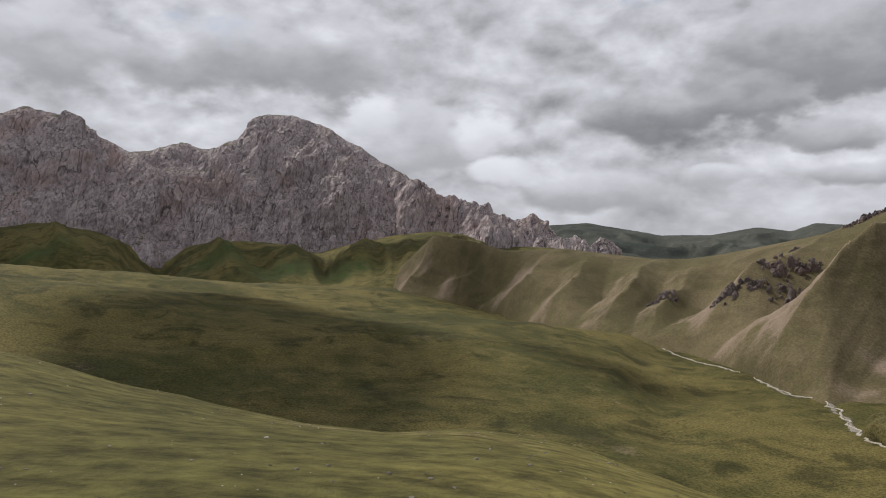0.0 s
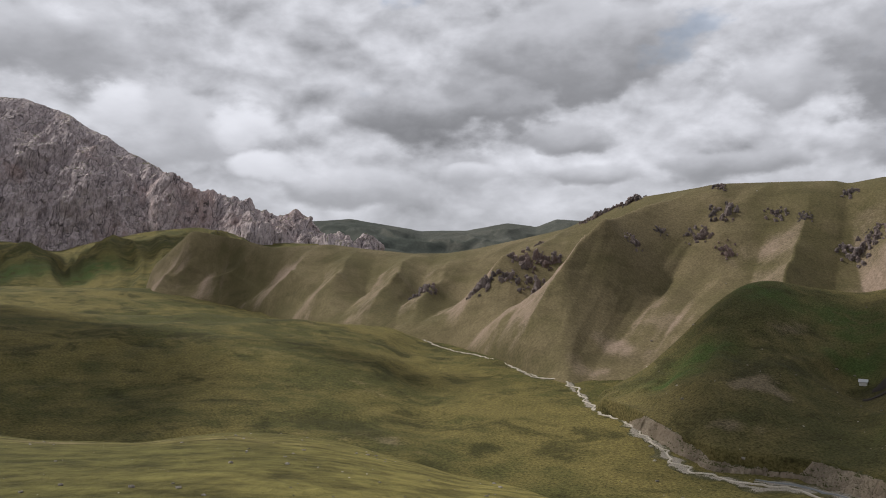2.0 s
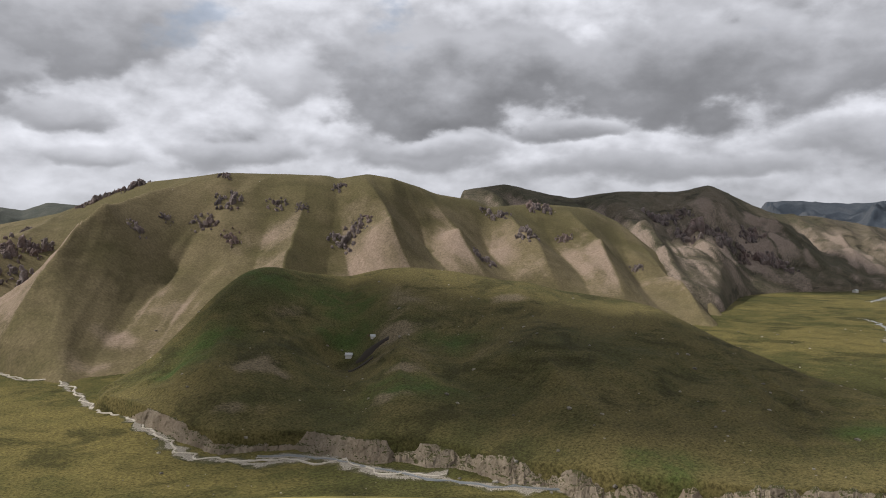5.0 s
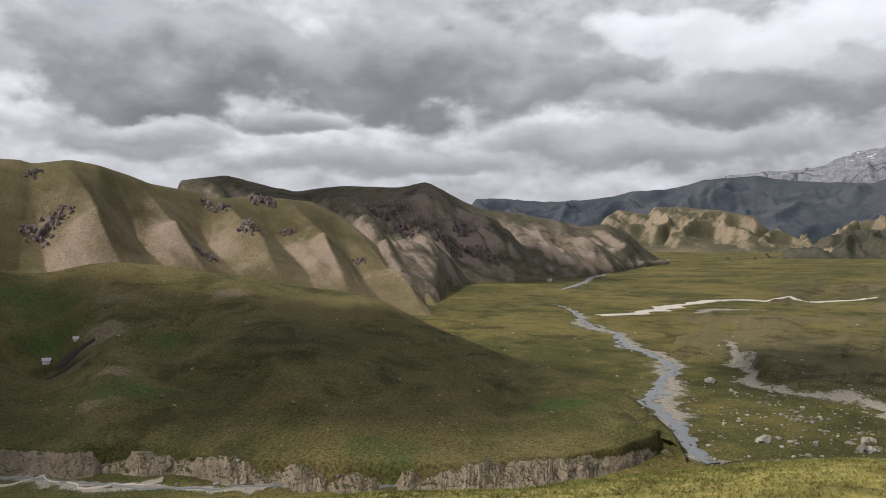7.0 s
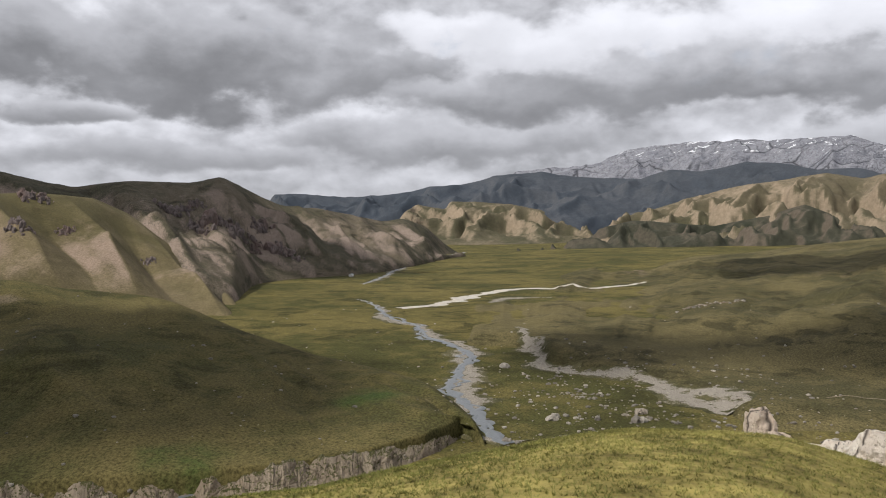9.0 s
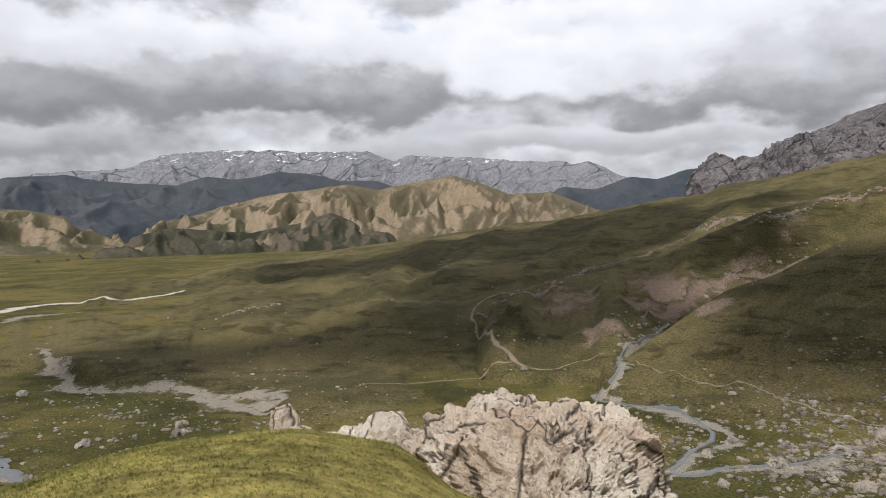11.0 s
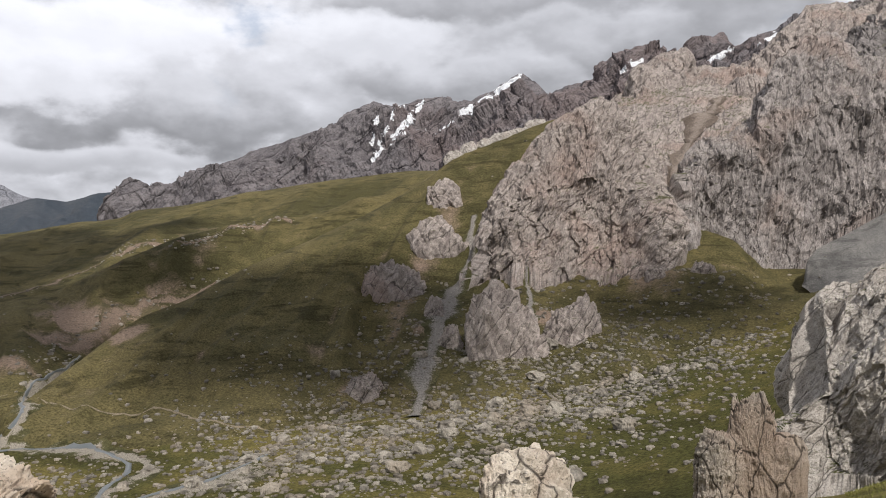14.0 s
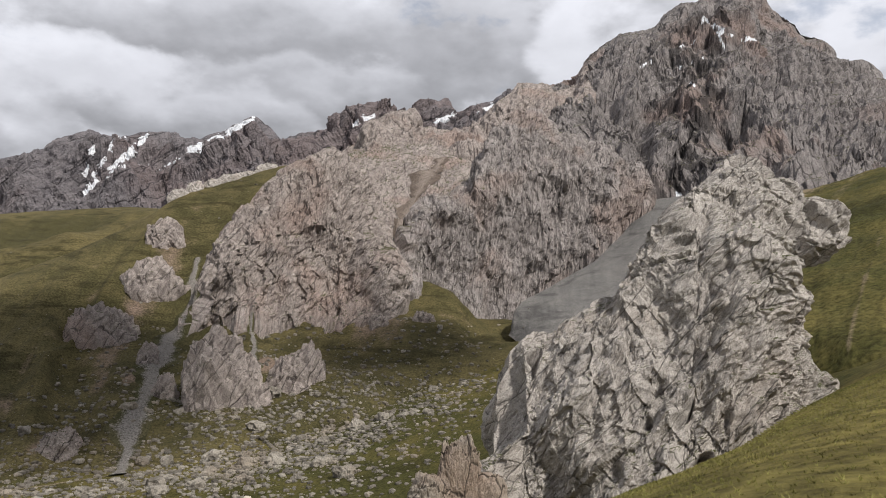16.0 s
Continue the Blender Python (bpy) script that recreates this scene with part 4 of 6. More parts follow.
# Snow mountains and cliffs to the south
snow_crest = [(134.2, 2600, 53.9), (136.7, 2500, 104.4), (140, 2411, 160), (141.7, 2367, 187), (144.2, 2300, 230), (148.3, 2219, 288.8), (151.1, 2100, 304.7),
    (153, 2076, 328.8), (154.6, 2052, 358.3), (156.3, 2028, 385.1), (157.4, 2004, 373.7), (159.2, 1980, 378.1), (161, 1956, 387.7), (162.5, 1932, 365.9),
    (163.3, 1908, 367.6), (165.1, 1884, 394.8), (167.1, 1860, 424.2), (168.3, 1836, 405.7), (169.1, 1812, 362.6), (170.3, 1788, 373.3), (172.4, 1764, 371.9),
    (173.2, 1740, 393.7), (174.2, 1716, 419), (175.4, 1692, 423.7), (176.5, 1668, 394.3), (179, 1644, 378.9), (180, 1620, 410.4), (181.1, 1596, 411),
    (181.9, 1572, 381.8), (183, 1548, 393.7), (184.5, 1524, 393.7), (185.7, 1500, 409.9), (190.8, 1500, 424.9)]
snow_foot = [(134.2, 2300, 36.4), (136.7, 2168, 64.3), (141.6, 1900, 84.5), (148.3, 1720, 110.4), (156.4, 1500, 122.7), (164, 1345, 121.2), (171.1, 1200, 161.6),
    (179.4, 1000, 147.3), (190.7, 1000, 166.7)]
landform("snow_mountain", [back(snow_foot, -100, 60), snow_foot, snow_crest, back(snow_crest, 400, 200)], [4, 110, 8], SNOWY, (136, 187), 0.085, [1, 1, 0.12, 1], 0.4,
         slabs(42, 30, 42, 4.0, 3.5, 1.1, 0.12, gullies=1.2, chips=1.0), "grey rock mountain with snow in its gullies", "mountain", fade=(3, 0))
peak_crest = [(183.7, 900, 209.6), (184.9, 850, 220.3), (187, 832, 234.2), (188.3, 821, 223.7), (190.7, 800, 227.3), (191.5, 800, 259.5), (193.6, 800, 275.9),
    (196, 800, 276.8), (198.3, 800, 300.3), (200.3, 800, 303.4), (201.8, 800, 315.2), (203.6, 800, 303.4), (204.3, 800, 285.3), (205.7, 800, 271.6),
    (207.8, 800, 246), (208.4, 800, 231.4), (209.8, 800, 221.2), (211, 800, 198.2), (214, 800, 205), (220, 800, 150)]
peak_mid = [(183.7, 620, 133.4), (188.3, 620, 151.8), (191.6, 560, 140.8), (194.4, 540, 119.4), (198, 560, 118.5), (201.4, 560, 124.7), (204.6, 600, 147.7),
    (210.9, 560, 113.9), (220, 560, 80)]
peak_foot = [(183.8, 520, 89), (190, 500, 85.9), (194, 480, 66.6), (198, 480, 64.4), (201.3, 460, 73.9), (205.3, 380, 55.1), (210.9, 340, 47.9), (220, 340, 25)]
landform("rock_peak", [back(peak_foot, -30, 30), peak_foot, peak_mid, peak_crest, back(peak_crest, 200, 150)], [4, 70, 110, 6], PEAK, (188, 219), 0.07, [1, 1, 0.8, 0.15, 1], 0.3,
         slabs(16, 9, 84, 6.0, 3.2, 1.1, 0.4, gullies=1.2, wet=(198.5, 3.2)), "high grey rock peak with vertical walls and patches of snow", "mountain", fade=(1.0, 0))
ridge_crest = [(169.5, 560, 82), (171.6, 560, 92.2), (173.2, 568, 107.4), (174.9, 575, 119.3), (175.7, 583, 132.9), (176.9, 591, 140.8), (178.8, 598, 151.3), (179.1, 606, 137.5),
    (180.5, 614, 136.9), (181.6, 621, 135.6), (182.8, 629, 143.5), (184, 636, 155.8), (184.9, 644, 167.3), (185.9, 652, 177.6), (186.3, 659, 188.5), (188.2, 667, 187.9),
    (189.2, 675, 182.4), (190.3, 682, 191.7), (191.1, 690, 208.9), (193, 700, 225)]
ridge_foot = [(169.5, 520, 74), (174, 520, 88), (178.8, 530, 105), (182, 530, 98), (186, 540, 105), (190, 560, 110), (193, 570, 115)]
landform("ridge_cliff", [back(ridge_foot, -10, 20), ridge_foot, ridge_crest, back(ridge_crest, 80, 50)], [4, 80, 6], CRAG_FAR, (170, 192.5), 0.07, [1, 0.8, 0.15, 1], 0.3,
         slabs(9, 6, 70, 7.0, 2.5, 1.0, 0.4, gullies=0.8), "reddish grey broken rock along the ridge", "cliff", fade=(1, 1))
scree_head = [(170, 500, 84), (173.5, 525, 100), (176.5, 530, 106), (179.5, 530, 106), (181.5, 530, 102), (184, 520, 90)]
scree_tail = [(170, 400, 40), (174, 400, 38), (176, 395, 30), (177.2, 392, 24), (178.4, 392, 24), (179.3, 398, 30), (181.5, 405, 45), (184, 410, 55)]
landform("upper_scree", [back(scree_tail, -6, 12), scree_tail, scree_head, back(scree_head, 30, 10)], [4, 70, 4], CRAG_FAR, (170.5, 183.5), 0.06, [0.5, 0.5, 1, 1], 0.4,
         slabs(5, 2.2, 65, 21.0, 2.5, 1.0, 0.6), "broken rock and brown scree slope below the ridge", "scree", kind="structure")
wall_crest = [(178.3, 400, 18.3), (178.6, 405, 30.4), (179.3, 409, 44.2), (181.2, 414, 57.2), (182.9, 419, 66.4), (183.5, 424, 77.5), (184.2, 428, 94.2), (185.1, 433, 103.3),
    (186.3, 438, 109.7), (187.6, 442, 112.1), (188.5, 447, 109.9), (189.5, 452, 100), (190.7, 456, 96.8), (191.9, 461, 92), (193.3, 466, 93.3), (193.9, 471, 87.3),
    (194.9, 475, 77.8), (195.5, 480, 64.7)]
wall_foot = [(178.3, 365, 14.2), (179.3, 373, 11.4), (181.8, 382, 6.4), (183.9, 390, -6.7), (186.1, 398, -5.4), (187.2, 407, 3.7), (190, 415, 17.5), (192.4, 423, 30.2),
    (194.4, 432, 44.6), (195.5, 440, 57.9)]
landform("ribbed_cliff", [back(wall_foot, -10, 20), wall_foot, between(wall_foot, wall_crest, 0.5, 14, 14), wall_crest, back(wall_crest, 60, 30)], [4, 80, 70, 8], WALL, (178, 196), 0.055, [0.6, 0.6, 0.6, 0.25, 1], 0.5,
         slabs(6.0, 3.8, 78, 8.0, 4.5, 1.1, 0.5, gullies=0.4, chips=0.7), "pale grey cliff with vertical ribs", "cliff", fade=(0.4, 0.4))
crag_crest = [(163.2, 350, -14), (163.5, 353, -3.2), (164, 357, 11.6), (165.3, 360, 27.1), (166.9, 364, 43.2), (168.8, 367, 56.9), (170.4, 371, 65.2), (172.2, 374, 71.1),
    (174.1, 378, 68.9), (175.6, 381, 60.2), (176.3, 385, 51), (177, 388, 38.8), (177.3, 392, 23.5), (177.6, 395, -7.7)]
crag_foot = [(163.1, 332, -16.6), (164.2, 332, -13.8), (165.7, 332, -7.8), (166.8, 331, -4.4), (168, 331, -7.6), (170.4, 331, -10.9), (172, 331, -9.1), (173.6, 330, -7.1),
    (175.2, 330, -10.4), (177.6, 330, -11.4)]
landform("crag", [back(crag_foot, -8, 20), crag_foot, between(crag_foot, crag_crest, 0.5, 5, 10), crag_crest, back(crag_crest, 40, 20)], [4, 90, 70, 8], CRAG_FAR, (162.9, 177.8), 0.05, [0.3, 0.3, 0.5, 0.3, 0.6], 0.4,
         slabs(7.5, 4.4, 58, 10.0, 2.6, 1.2, 0.5, close=True, gullies=0.4, chips=0.75), "broken pale grey crag above the boulder field", "crag", fade=(0.3, 0.25))
scree_top = [(186, 338, -9), (186.6, 348, 0.3), (188.5, 360, 6.4), (192.1, 390, 21.2), (194.1, 420, 37.8), (196, 458, 60.5), (198.3, 466, 63.5),
    (200.2, 466, 65.4), (202.4, 440, 37.4)]
scree_low = [(186, 335, -12.5), (186.7, 325, -17.1), (188.5, 290, -20.6), (192.1, 290, -20), (194.1, 290, -19.6), (202.4, 290, -17.8)]
landform("scree_fan", [scree_low, scree_top, back(scree_top, 20, 4)], [60, 4], SCREE, (186, 202), 0.1, [1, 0.8, 1], 0.2,
         gullied(20, 1.5, 1.0, 0.0, 27.0, (), 0.3, 0.0), "smooth grey scree fan below the rock peak", "scree", fade=(0.3, 0))
upper_crest = [(201, 300, 26), (203.2, 320, 47.1), (206, 330, 44.6), (210.9, 330, 52.9), (216, 330, 40)]
upper_foot = [(201, 110, 0.1), (203.8, 110, -0.5), (210.7, 90, -3.7), (216, 90, -2)]
landform("upper_slope", [back(upper_foot, -20, 20), upper_foot, upper_crest, back(upper_crest, 80, 40)], [4, 60, 8], GRASS, (197, 216), 0.1, 1.0, 0.6,
         streaked(9, 0.8, 31.0, -0.5, 0.18), "steep grass slope with scree streaks", "hillside", "structure")
near_crest = [(184.1, 52, -10.9), (184.8, 52, -9), (185.5, 53, -7), (186, 53, -4.4), (186.3, 54, -1.8), (187, 54, -0.9), (189, 55, -0.6), (190, 55, 0), (191.6, 55, 0.9),
    (192, 56, 1.5), (193.3, 56, 2.1), (194.7, 57, 3), (195.9, 57, 3.9), (196.8, 58, 5.5), (197.8, 58, 7.1), (198.6, 58, 9.2), (199.3, 59, 10.3), (200.4, 59, 11.3),
    (201.5, 60, 11.9), (203.1, 60, 11.5), (203.8, 60, 10), (204.2, 61, 4.5), (204.6, 61, 0.8), (205.3, 62, -0.3), (206, 62, -2), (206.7, 63, -2.9), (207.4, 63, -4.1)]
near_foot = [(184.1, 49, -11.4), (186.4, 47, -10.6), (190.2, 46, -10.2), (194.2, 45, -8.8), (198, 45, -7.7), (201.7, 46, -6.3), (205.2, 50, -4.9), (207.4, 56, -4.6)]
near_crag = landform("near_crag", [back(near_foot, -1, 10), near_foot, between(near_foot, near_crest, 0.5, 0.6, 1.6), near_crest, back(near_crest, 8, 14)], [4, 140, 120, 8], CRAG, (184, 207.5), 0.04, [0.3, 0.5, 0.6, 0.2, 0.6], 0.5,
         slabs(1.9, 1.25, 50, 13.0, 3.0, 1.0, 0.5, 2.4, True, chips=0.6), "pale grey rock crag with dark cracks and hollows", "crag", fade=(0.2, 0.2))
# Far ranges; haze, cloud shade and sunlit sides are put into their colours
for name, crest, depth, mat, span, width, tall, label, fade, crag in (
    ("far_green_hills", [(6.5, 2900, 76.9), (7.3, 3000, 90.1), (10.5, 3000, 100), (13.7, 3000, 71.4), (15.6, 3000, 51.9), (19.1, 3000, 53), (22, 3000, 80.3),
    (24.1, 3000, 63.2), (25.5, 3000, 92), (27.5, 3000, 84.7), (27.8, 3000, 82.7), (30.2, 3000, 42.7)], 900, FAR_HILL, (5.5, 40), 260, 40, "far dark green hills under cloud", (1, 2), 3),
    ("hazy_range", [(73.1, 3800, 93.3), (74.8, 3800, 134.7), (77.2, 3800, 134.9), (80.1, 3800, 121.2), (83, 3800, 134.6), (84.5, 3800, 147.5), (86.1, 3800, 173.2),
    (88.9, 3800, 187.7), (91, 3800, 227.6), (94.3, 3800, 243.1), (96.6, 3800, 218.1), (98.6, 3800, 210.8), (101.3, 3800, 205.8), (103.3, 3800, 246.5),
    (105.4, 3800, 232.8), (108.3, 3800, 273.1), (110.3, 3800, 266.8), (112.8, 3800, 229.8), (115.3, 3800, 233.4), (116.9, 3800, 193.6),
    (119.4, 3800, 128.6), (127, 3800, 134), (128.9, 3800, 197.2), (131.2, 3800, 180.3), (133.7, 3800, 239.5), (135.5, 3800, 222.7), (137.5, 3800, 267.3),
    (140.2, 3800, 283.5), (141.1, 3800, 287.1), (141.7, 3800, 278.4), (145.2, 3800, 198.7)], 900, HAZE_HILL, (73, 152), 330, 105, "far mountain range with haze blue put into its colour", (2, 2), 7),
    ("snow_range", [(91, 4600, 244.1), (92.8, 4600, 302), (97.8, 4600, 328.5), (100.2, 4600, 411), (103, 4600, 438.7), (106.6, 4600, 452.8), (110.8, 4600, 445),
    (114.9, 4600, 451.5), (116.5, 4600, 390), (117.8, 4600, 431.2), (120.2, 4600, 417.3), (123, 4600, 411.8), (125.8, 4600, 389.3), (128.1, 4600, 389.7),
    (129.7, 4600, 372.8), (130.8, 4600, 382.1), (132.3, 4600, 324.6), (133.7, 4600, 274.1), (136.2, 4600, 176.3)], 500, SNOW_FAR, (90.5, 136), 380, 120, "far range with snow below the clouds, pale haze put into its colour", (1, 2), 22),
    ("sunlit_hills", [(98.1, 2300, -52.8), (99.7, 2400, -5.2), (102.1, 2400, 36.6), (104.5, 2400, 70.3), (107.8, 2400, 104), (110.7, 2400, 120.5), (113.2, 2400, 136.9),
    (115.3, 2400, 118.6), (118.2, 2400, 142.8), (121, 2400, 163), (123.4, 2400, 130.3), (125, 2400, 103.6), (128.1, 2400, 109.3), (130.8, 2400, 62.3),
    (132.6, 2400, 39.7), (134.4, 2400, -1.7)], 500, FAR_BROWN, (97.6, 133.5), 170, 95, "far brown hills with their sunlit sides put into the colour", (1, 2), 4),
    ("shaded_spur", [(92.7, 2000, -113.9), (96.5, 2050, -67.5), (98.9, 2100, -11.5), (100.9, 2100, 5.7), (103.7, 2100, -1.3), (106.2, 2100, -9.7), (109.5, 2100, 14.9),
    (112, 2100, 44.5), (114, 2100, 13.4), (116.9, 2100, -25.5), (121, 2100, -49.3), (125, 2100, -79.7)], 260, FAR_SHADED, (92.5, 126), 130, 55, "far spur below the sunlit hills, cloud shade put into its colour", (2, 2), 3),
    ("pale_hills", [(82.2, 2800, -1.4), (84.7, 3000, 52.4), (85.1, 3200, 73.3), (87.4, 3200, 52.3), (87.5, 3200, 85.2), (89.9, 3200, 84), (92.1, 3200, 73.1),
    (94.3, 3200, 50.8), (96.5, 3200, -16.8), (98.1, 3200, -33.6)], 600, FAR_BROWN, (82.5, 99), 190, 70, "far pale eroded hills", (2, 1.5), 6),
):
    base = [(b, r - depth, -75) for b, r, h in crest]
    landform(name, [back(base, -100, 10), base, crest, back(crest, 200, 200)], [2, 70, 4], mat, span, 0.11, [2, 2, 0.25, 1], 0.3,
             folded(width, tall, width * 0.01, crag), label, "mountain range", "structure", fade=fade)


# ---- things on the land ----
bpy.context.view_layer.update()
DEPS = bpy.context.evaluated_depsgraph_get()


def ground_at(x, y):
    """Height and normal of the land under the sky at x, y."""
    hit, place, normal, *_ = scene.ray_cast(DEPS, (x, y, 1500), (0, 0, -1))
    return (place.z, normal) if hit else (0.0, Vector((0, 0, 1)))


def mesh_object(name, verts, faces, mat, smooth=True):
    me = bpy.data.meshes.new(name)
    me.from_pydata([tuple(v) for v in verts], [], [tuple(f) for f in faces])
    me.materials.append(mat)
    me.polygons.foreach_set("use_smooth", np.full(len(me.polygons), smooth))
    me.update()
    return new(name, me)


def flow_line(points, pace):
    """A smooth line through the points, with a step every pace metres."""
    p = np.array(points, float)
    q = np.vstack([2 * p[0] - p[1], p, 2 * p[-1] - p[-2]])
    out = []
    for i in range(1, len(q) - 2):
        n = max(2, int(np.linalg.norm(q[i + 1] - q[i]) / pace))
        for f in np.linspace(0, 1, n, endpoint=False):
            out.append(0.5 * (2 * q[i] + (q[i + 1] - q[i - 1]) * f + (2 * q[i - 1] - 5 * q[i] + 4 * q[i + 1] - q[i + 2]) * f**2 + (3 * q[i] - q[i - 1] - 3 * q[i + 1] + q[i + 2]) * f**3))
    out.append(p[-1])
    return np.array(out)


def plain_level(x, y):
    """The height of the river plain, which falls away to the east."""
    return float(np.interp(math.hypot(x, y), [215, 600, 900, 1300, 2000], [-57.5, -58.6, -62.4, -65.2, -69]))


def ribbon(name, points, widths, mat, lift, label, category, seed=0.0, pace=2.5, across=7, sway=1.0, kind="structure", cap=False):
    """A strip that lies on the land along a line: water, gravel, a path."""
    line = flow_line(points, pace)
    way = np.gradient(line, axis=0)
    way /= np.linalg.norm(way, axis=1)[:, None] + 1e-9
    side = np.stack([-way[:, 1], way[:, 0]], -1)
    d = np.concatenate([[0], np.cumsum(np.linalg.norm(np.diff(line, axis=0), axis=1))])
    w = np.interp(d / d[-1], np.linspace(0, 1, len(widths)), widths)
    line = line + side * (sway * w * 0.8 * fbm(d / (w.mean() * 5 + 2), 0.3 + 0 * d, seed, 4))[:, None]
    left = 0.5 * w * np.clip(1 + 1.4 * fbm(d / (w.mean() * 2), 5.0 + 0 * d, seed, 5, 0.6), 0.12, 3)
    right = 0.5 * w * np.clip(1 + 1.4 * fbm(d / (w.mean() * 2), 9.0 + 0 * d, seed, 5, 0.6), 0.12, 3)
    rows = []
    for k in np.linspace(-1, 1, across):
        p = line + side * (np.where(k < 0, left, right) * k)[:, None]
        rows.append([(x, y, min(ground_at(x, y)[0], plain_level(x, y) if cap else 999) + lift * (1 - 0.8 * abs(k) ** 3)) for x, y in p])
    v = np.array(rows)
    edge = np.linspace(-1, 1, across)[:, None] + 0 * v[..., 0]
    return tagged(sheet(name, v[..., 0], v[..., 1], v[..., 2], mat, 0.8 * (1 - np.abs(edge) ** 1.3)), label, category, kind=kind)


def ball(level):
    bm = bmesh.new()
    bmesh.ops.create_icosphere(bm, subdivisions=level, radius=1.0)
    v = np.array([q.co for q in bm.verts])
    f = [[q.index for q in face.verts] for face in bm.faces]
    bm.free()
    return v, f


BALLS = {k: ball(k) for k in (1, 2, 3, 4, 5, 6, 7)}


def rock_shape(level, seed, size, boxy=0.8, crack=0.0, grain=1.0):
    """Vertices of one angular rock of that size (half lengths)."""
    v = np.sign(BALLS[level][0]) * np.abs(BALLS[level][0]) ** boxy
    p = v * np.array(size) / max(size)
    big, gap = blocks(p[:, 0] * 1.3 + seed * 7.7, p[:, 1] * 1.3 + seed, p[:, 2] * 1.1 + 4, seed)
    big = big * (0.3 if level >= 4 else 1.0)
    out = 1 + 0.30 * big + 0.16 * fbm(p[:, 0] * 2 + seed, p[:, 1] * 2, p[:, 2] * 2, 4)
    if level >= 4:
        g = grain
        q = p + 0.10 * np.stack([fbm(p[:, 0] * 3 * g + k, p[:, 1] * 3 * g, p[:, 2] * 3 * g, 4) for k in (1.0, 5.0, 9.0)], -1)
        mid, gap1 = blocks(q[:, 0] * 4 * g + seed, q[:, 1] * 4 * g, q[:, 2] * 2.6 * g, seed + 2)
        fine, gap2 = blocks(q[:, 0] * 10 * g + seed, q[:, 1] * 10 * g, q[:, 2] * 8 * g, seed + 5)
        out = out + 0.065 * mid + 0.030 * fine - crack * (0.07 * np.clip(1 - gap1 / 0.09, 0, 1) + 0.03 * np.clip(1 - gap2 / 0.12, 0, 1)) + 0.016 * fbm(p[:, 0] * 14, p[:, 1] * 14, p[:, 2] * 14, 4, 0.6)
    return v * np.array(size) * out[:, None]


def rock(name, level, seed, x, y, size, mat, label, category, sink=0.35, top=None, turn=0.0, smooth=False, **more):
    v = rock_shape(level, seed, size, **more)
    ob = mesh_object(name, v, BALLS[level][1], mat, smooth)
    z = top - v[:, 2].max() if top is not None else ground_at(x, y)[0] + size[2] * (1 - 2 * sink)
    ob.matrix_basis = pose(x, y, z, 0, 0, turn)
    return tagged(ob, label, category)


LUMPS = {}


def lump(mat, k):
    """One of a few angular lumps, unit sized, for the rocks of outcrops."""
    if (mat.name, k) not in LUMPS:
        v = rock_shape(3, 200 + k * 1.9, (1, 0.8, 0.9), 0.75)
        me = bpy.data.meshes.new("rock")
        me.from_pydata([tuple(q) for q in v], [], BALLS[3][1])
        me.materials.append(mat)
        LUMPS[mat.name, k] = me
    return LUMPS[mat.name, k]


def outcrop(x, y, size, count, seed, mat, label, tall=1.0, fine=1.0):
    """Several angular rocks that break through the turf."""
    rng = np.random.RandomState(seed)
    ob = new("outcrop")
    z0 = ground_at(x, y)[0]
    ob.matrix_basis = pose(x, y, z0)
    for i in range(count):
        far, a = rng.rand() ** 0.7 * size, rng.rand() * 6.28
        px, py = far * math.cos(a), far * math.sin(a)
        s = fine * size * (0.10 + 0.26 * rng.rand()) * (1.25 - 0.7 * far / size)
        one = new("rock", lump(mat, rng.randint(8)))
        one.parent = ob
        dz = max(-size, min(size, ground_at(x + px, y + py)[0] - z0))
        one.matrix_basis = pose(px, py, dz + s * 0.1, rng.rand() * 30 - 15, rng.rand() * 30 - 15, rng.rand() * 360) @ Matrix.Diagonal((s * (0.8 + 0.5 * rng.rand()), s * (0.8 + 0.5 * rng.rand()), s * tall * (0.7 + 0.8 * rng.rand()), 1))
    return tagged(ob, label, "outcrop", "outcrops on the hills")


WATER, tree_, kit_ = material("river_water")
_node, _math, _vec, _noise, _step, _mix = kit_
_p = _node("ShaderNodeNewGeometry").outputs["Position"]
finish(tree_, kit_, _mix(_noise(_p, 0.3, 3), (0.095, 0.108, 0.115), (0.145, 0.155, 0.16)), 0.3, _noise(_p, 3.0, 4), 0.15, 0.1, 0.35)
GRAVEL = meadow("river_gravel", (0.060, 0.058, 0.026), (0.10, 0.09, 0.045), (0.235, 0.212, 0.178), 2.5, 0.45, None, 1.2, broken=2.4)
SILT = meadow("stream_silt", (0.30, 0.27, 0.22), (0.38, 0.345, 0.29), (0.42, 0.385, 0.33), 3.0, shrubs=0.0, speck=0.25)
SCARP = meadow("bare_scarp", (0.075, 0.066, 0.034), (0.115, 0.092, 0.058), (0.185, 0.138, 0.108), 1.5, 0.6, None, 0.9, broken=1.6)
SAND = stone("pale_sand", (0.62, 0.58, 0.52), (0.45, 0.42, 0.37), (0.55, 0.50, 0.43), 2.0)
PATH = meadow("trodden_earth", (0.075, 0.068, 0.032), (0.11, 0.095, 0.05), (0.20, 0.165, 0.12), 3.0, 0.4)
TALUS = stone("talus_stone", (0.36, 0.33, 0.285), (0.15, 0.135, 0.115), (0.28, 0.235, 0.185), 2.0, mixed=True)
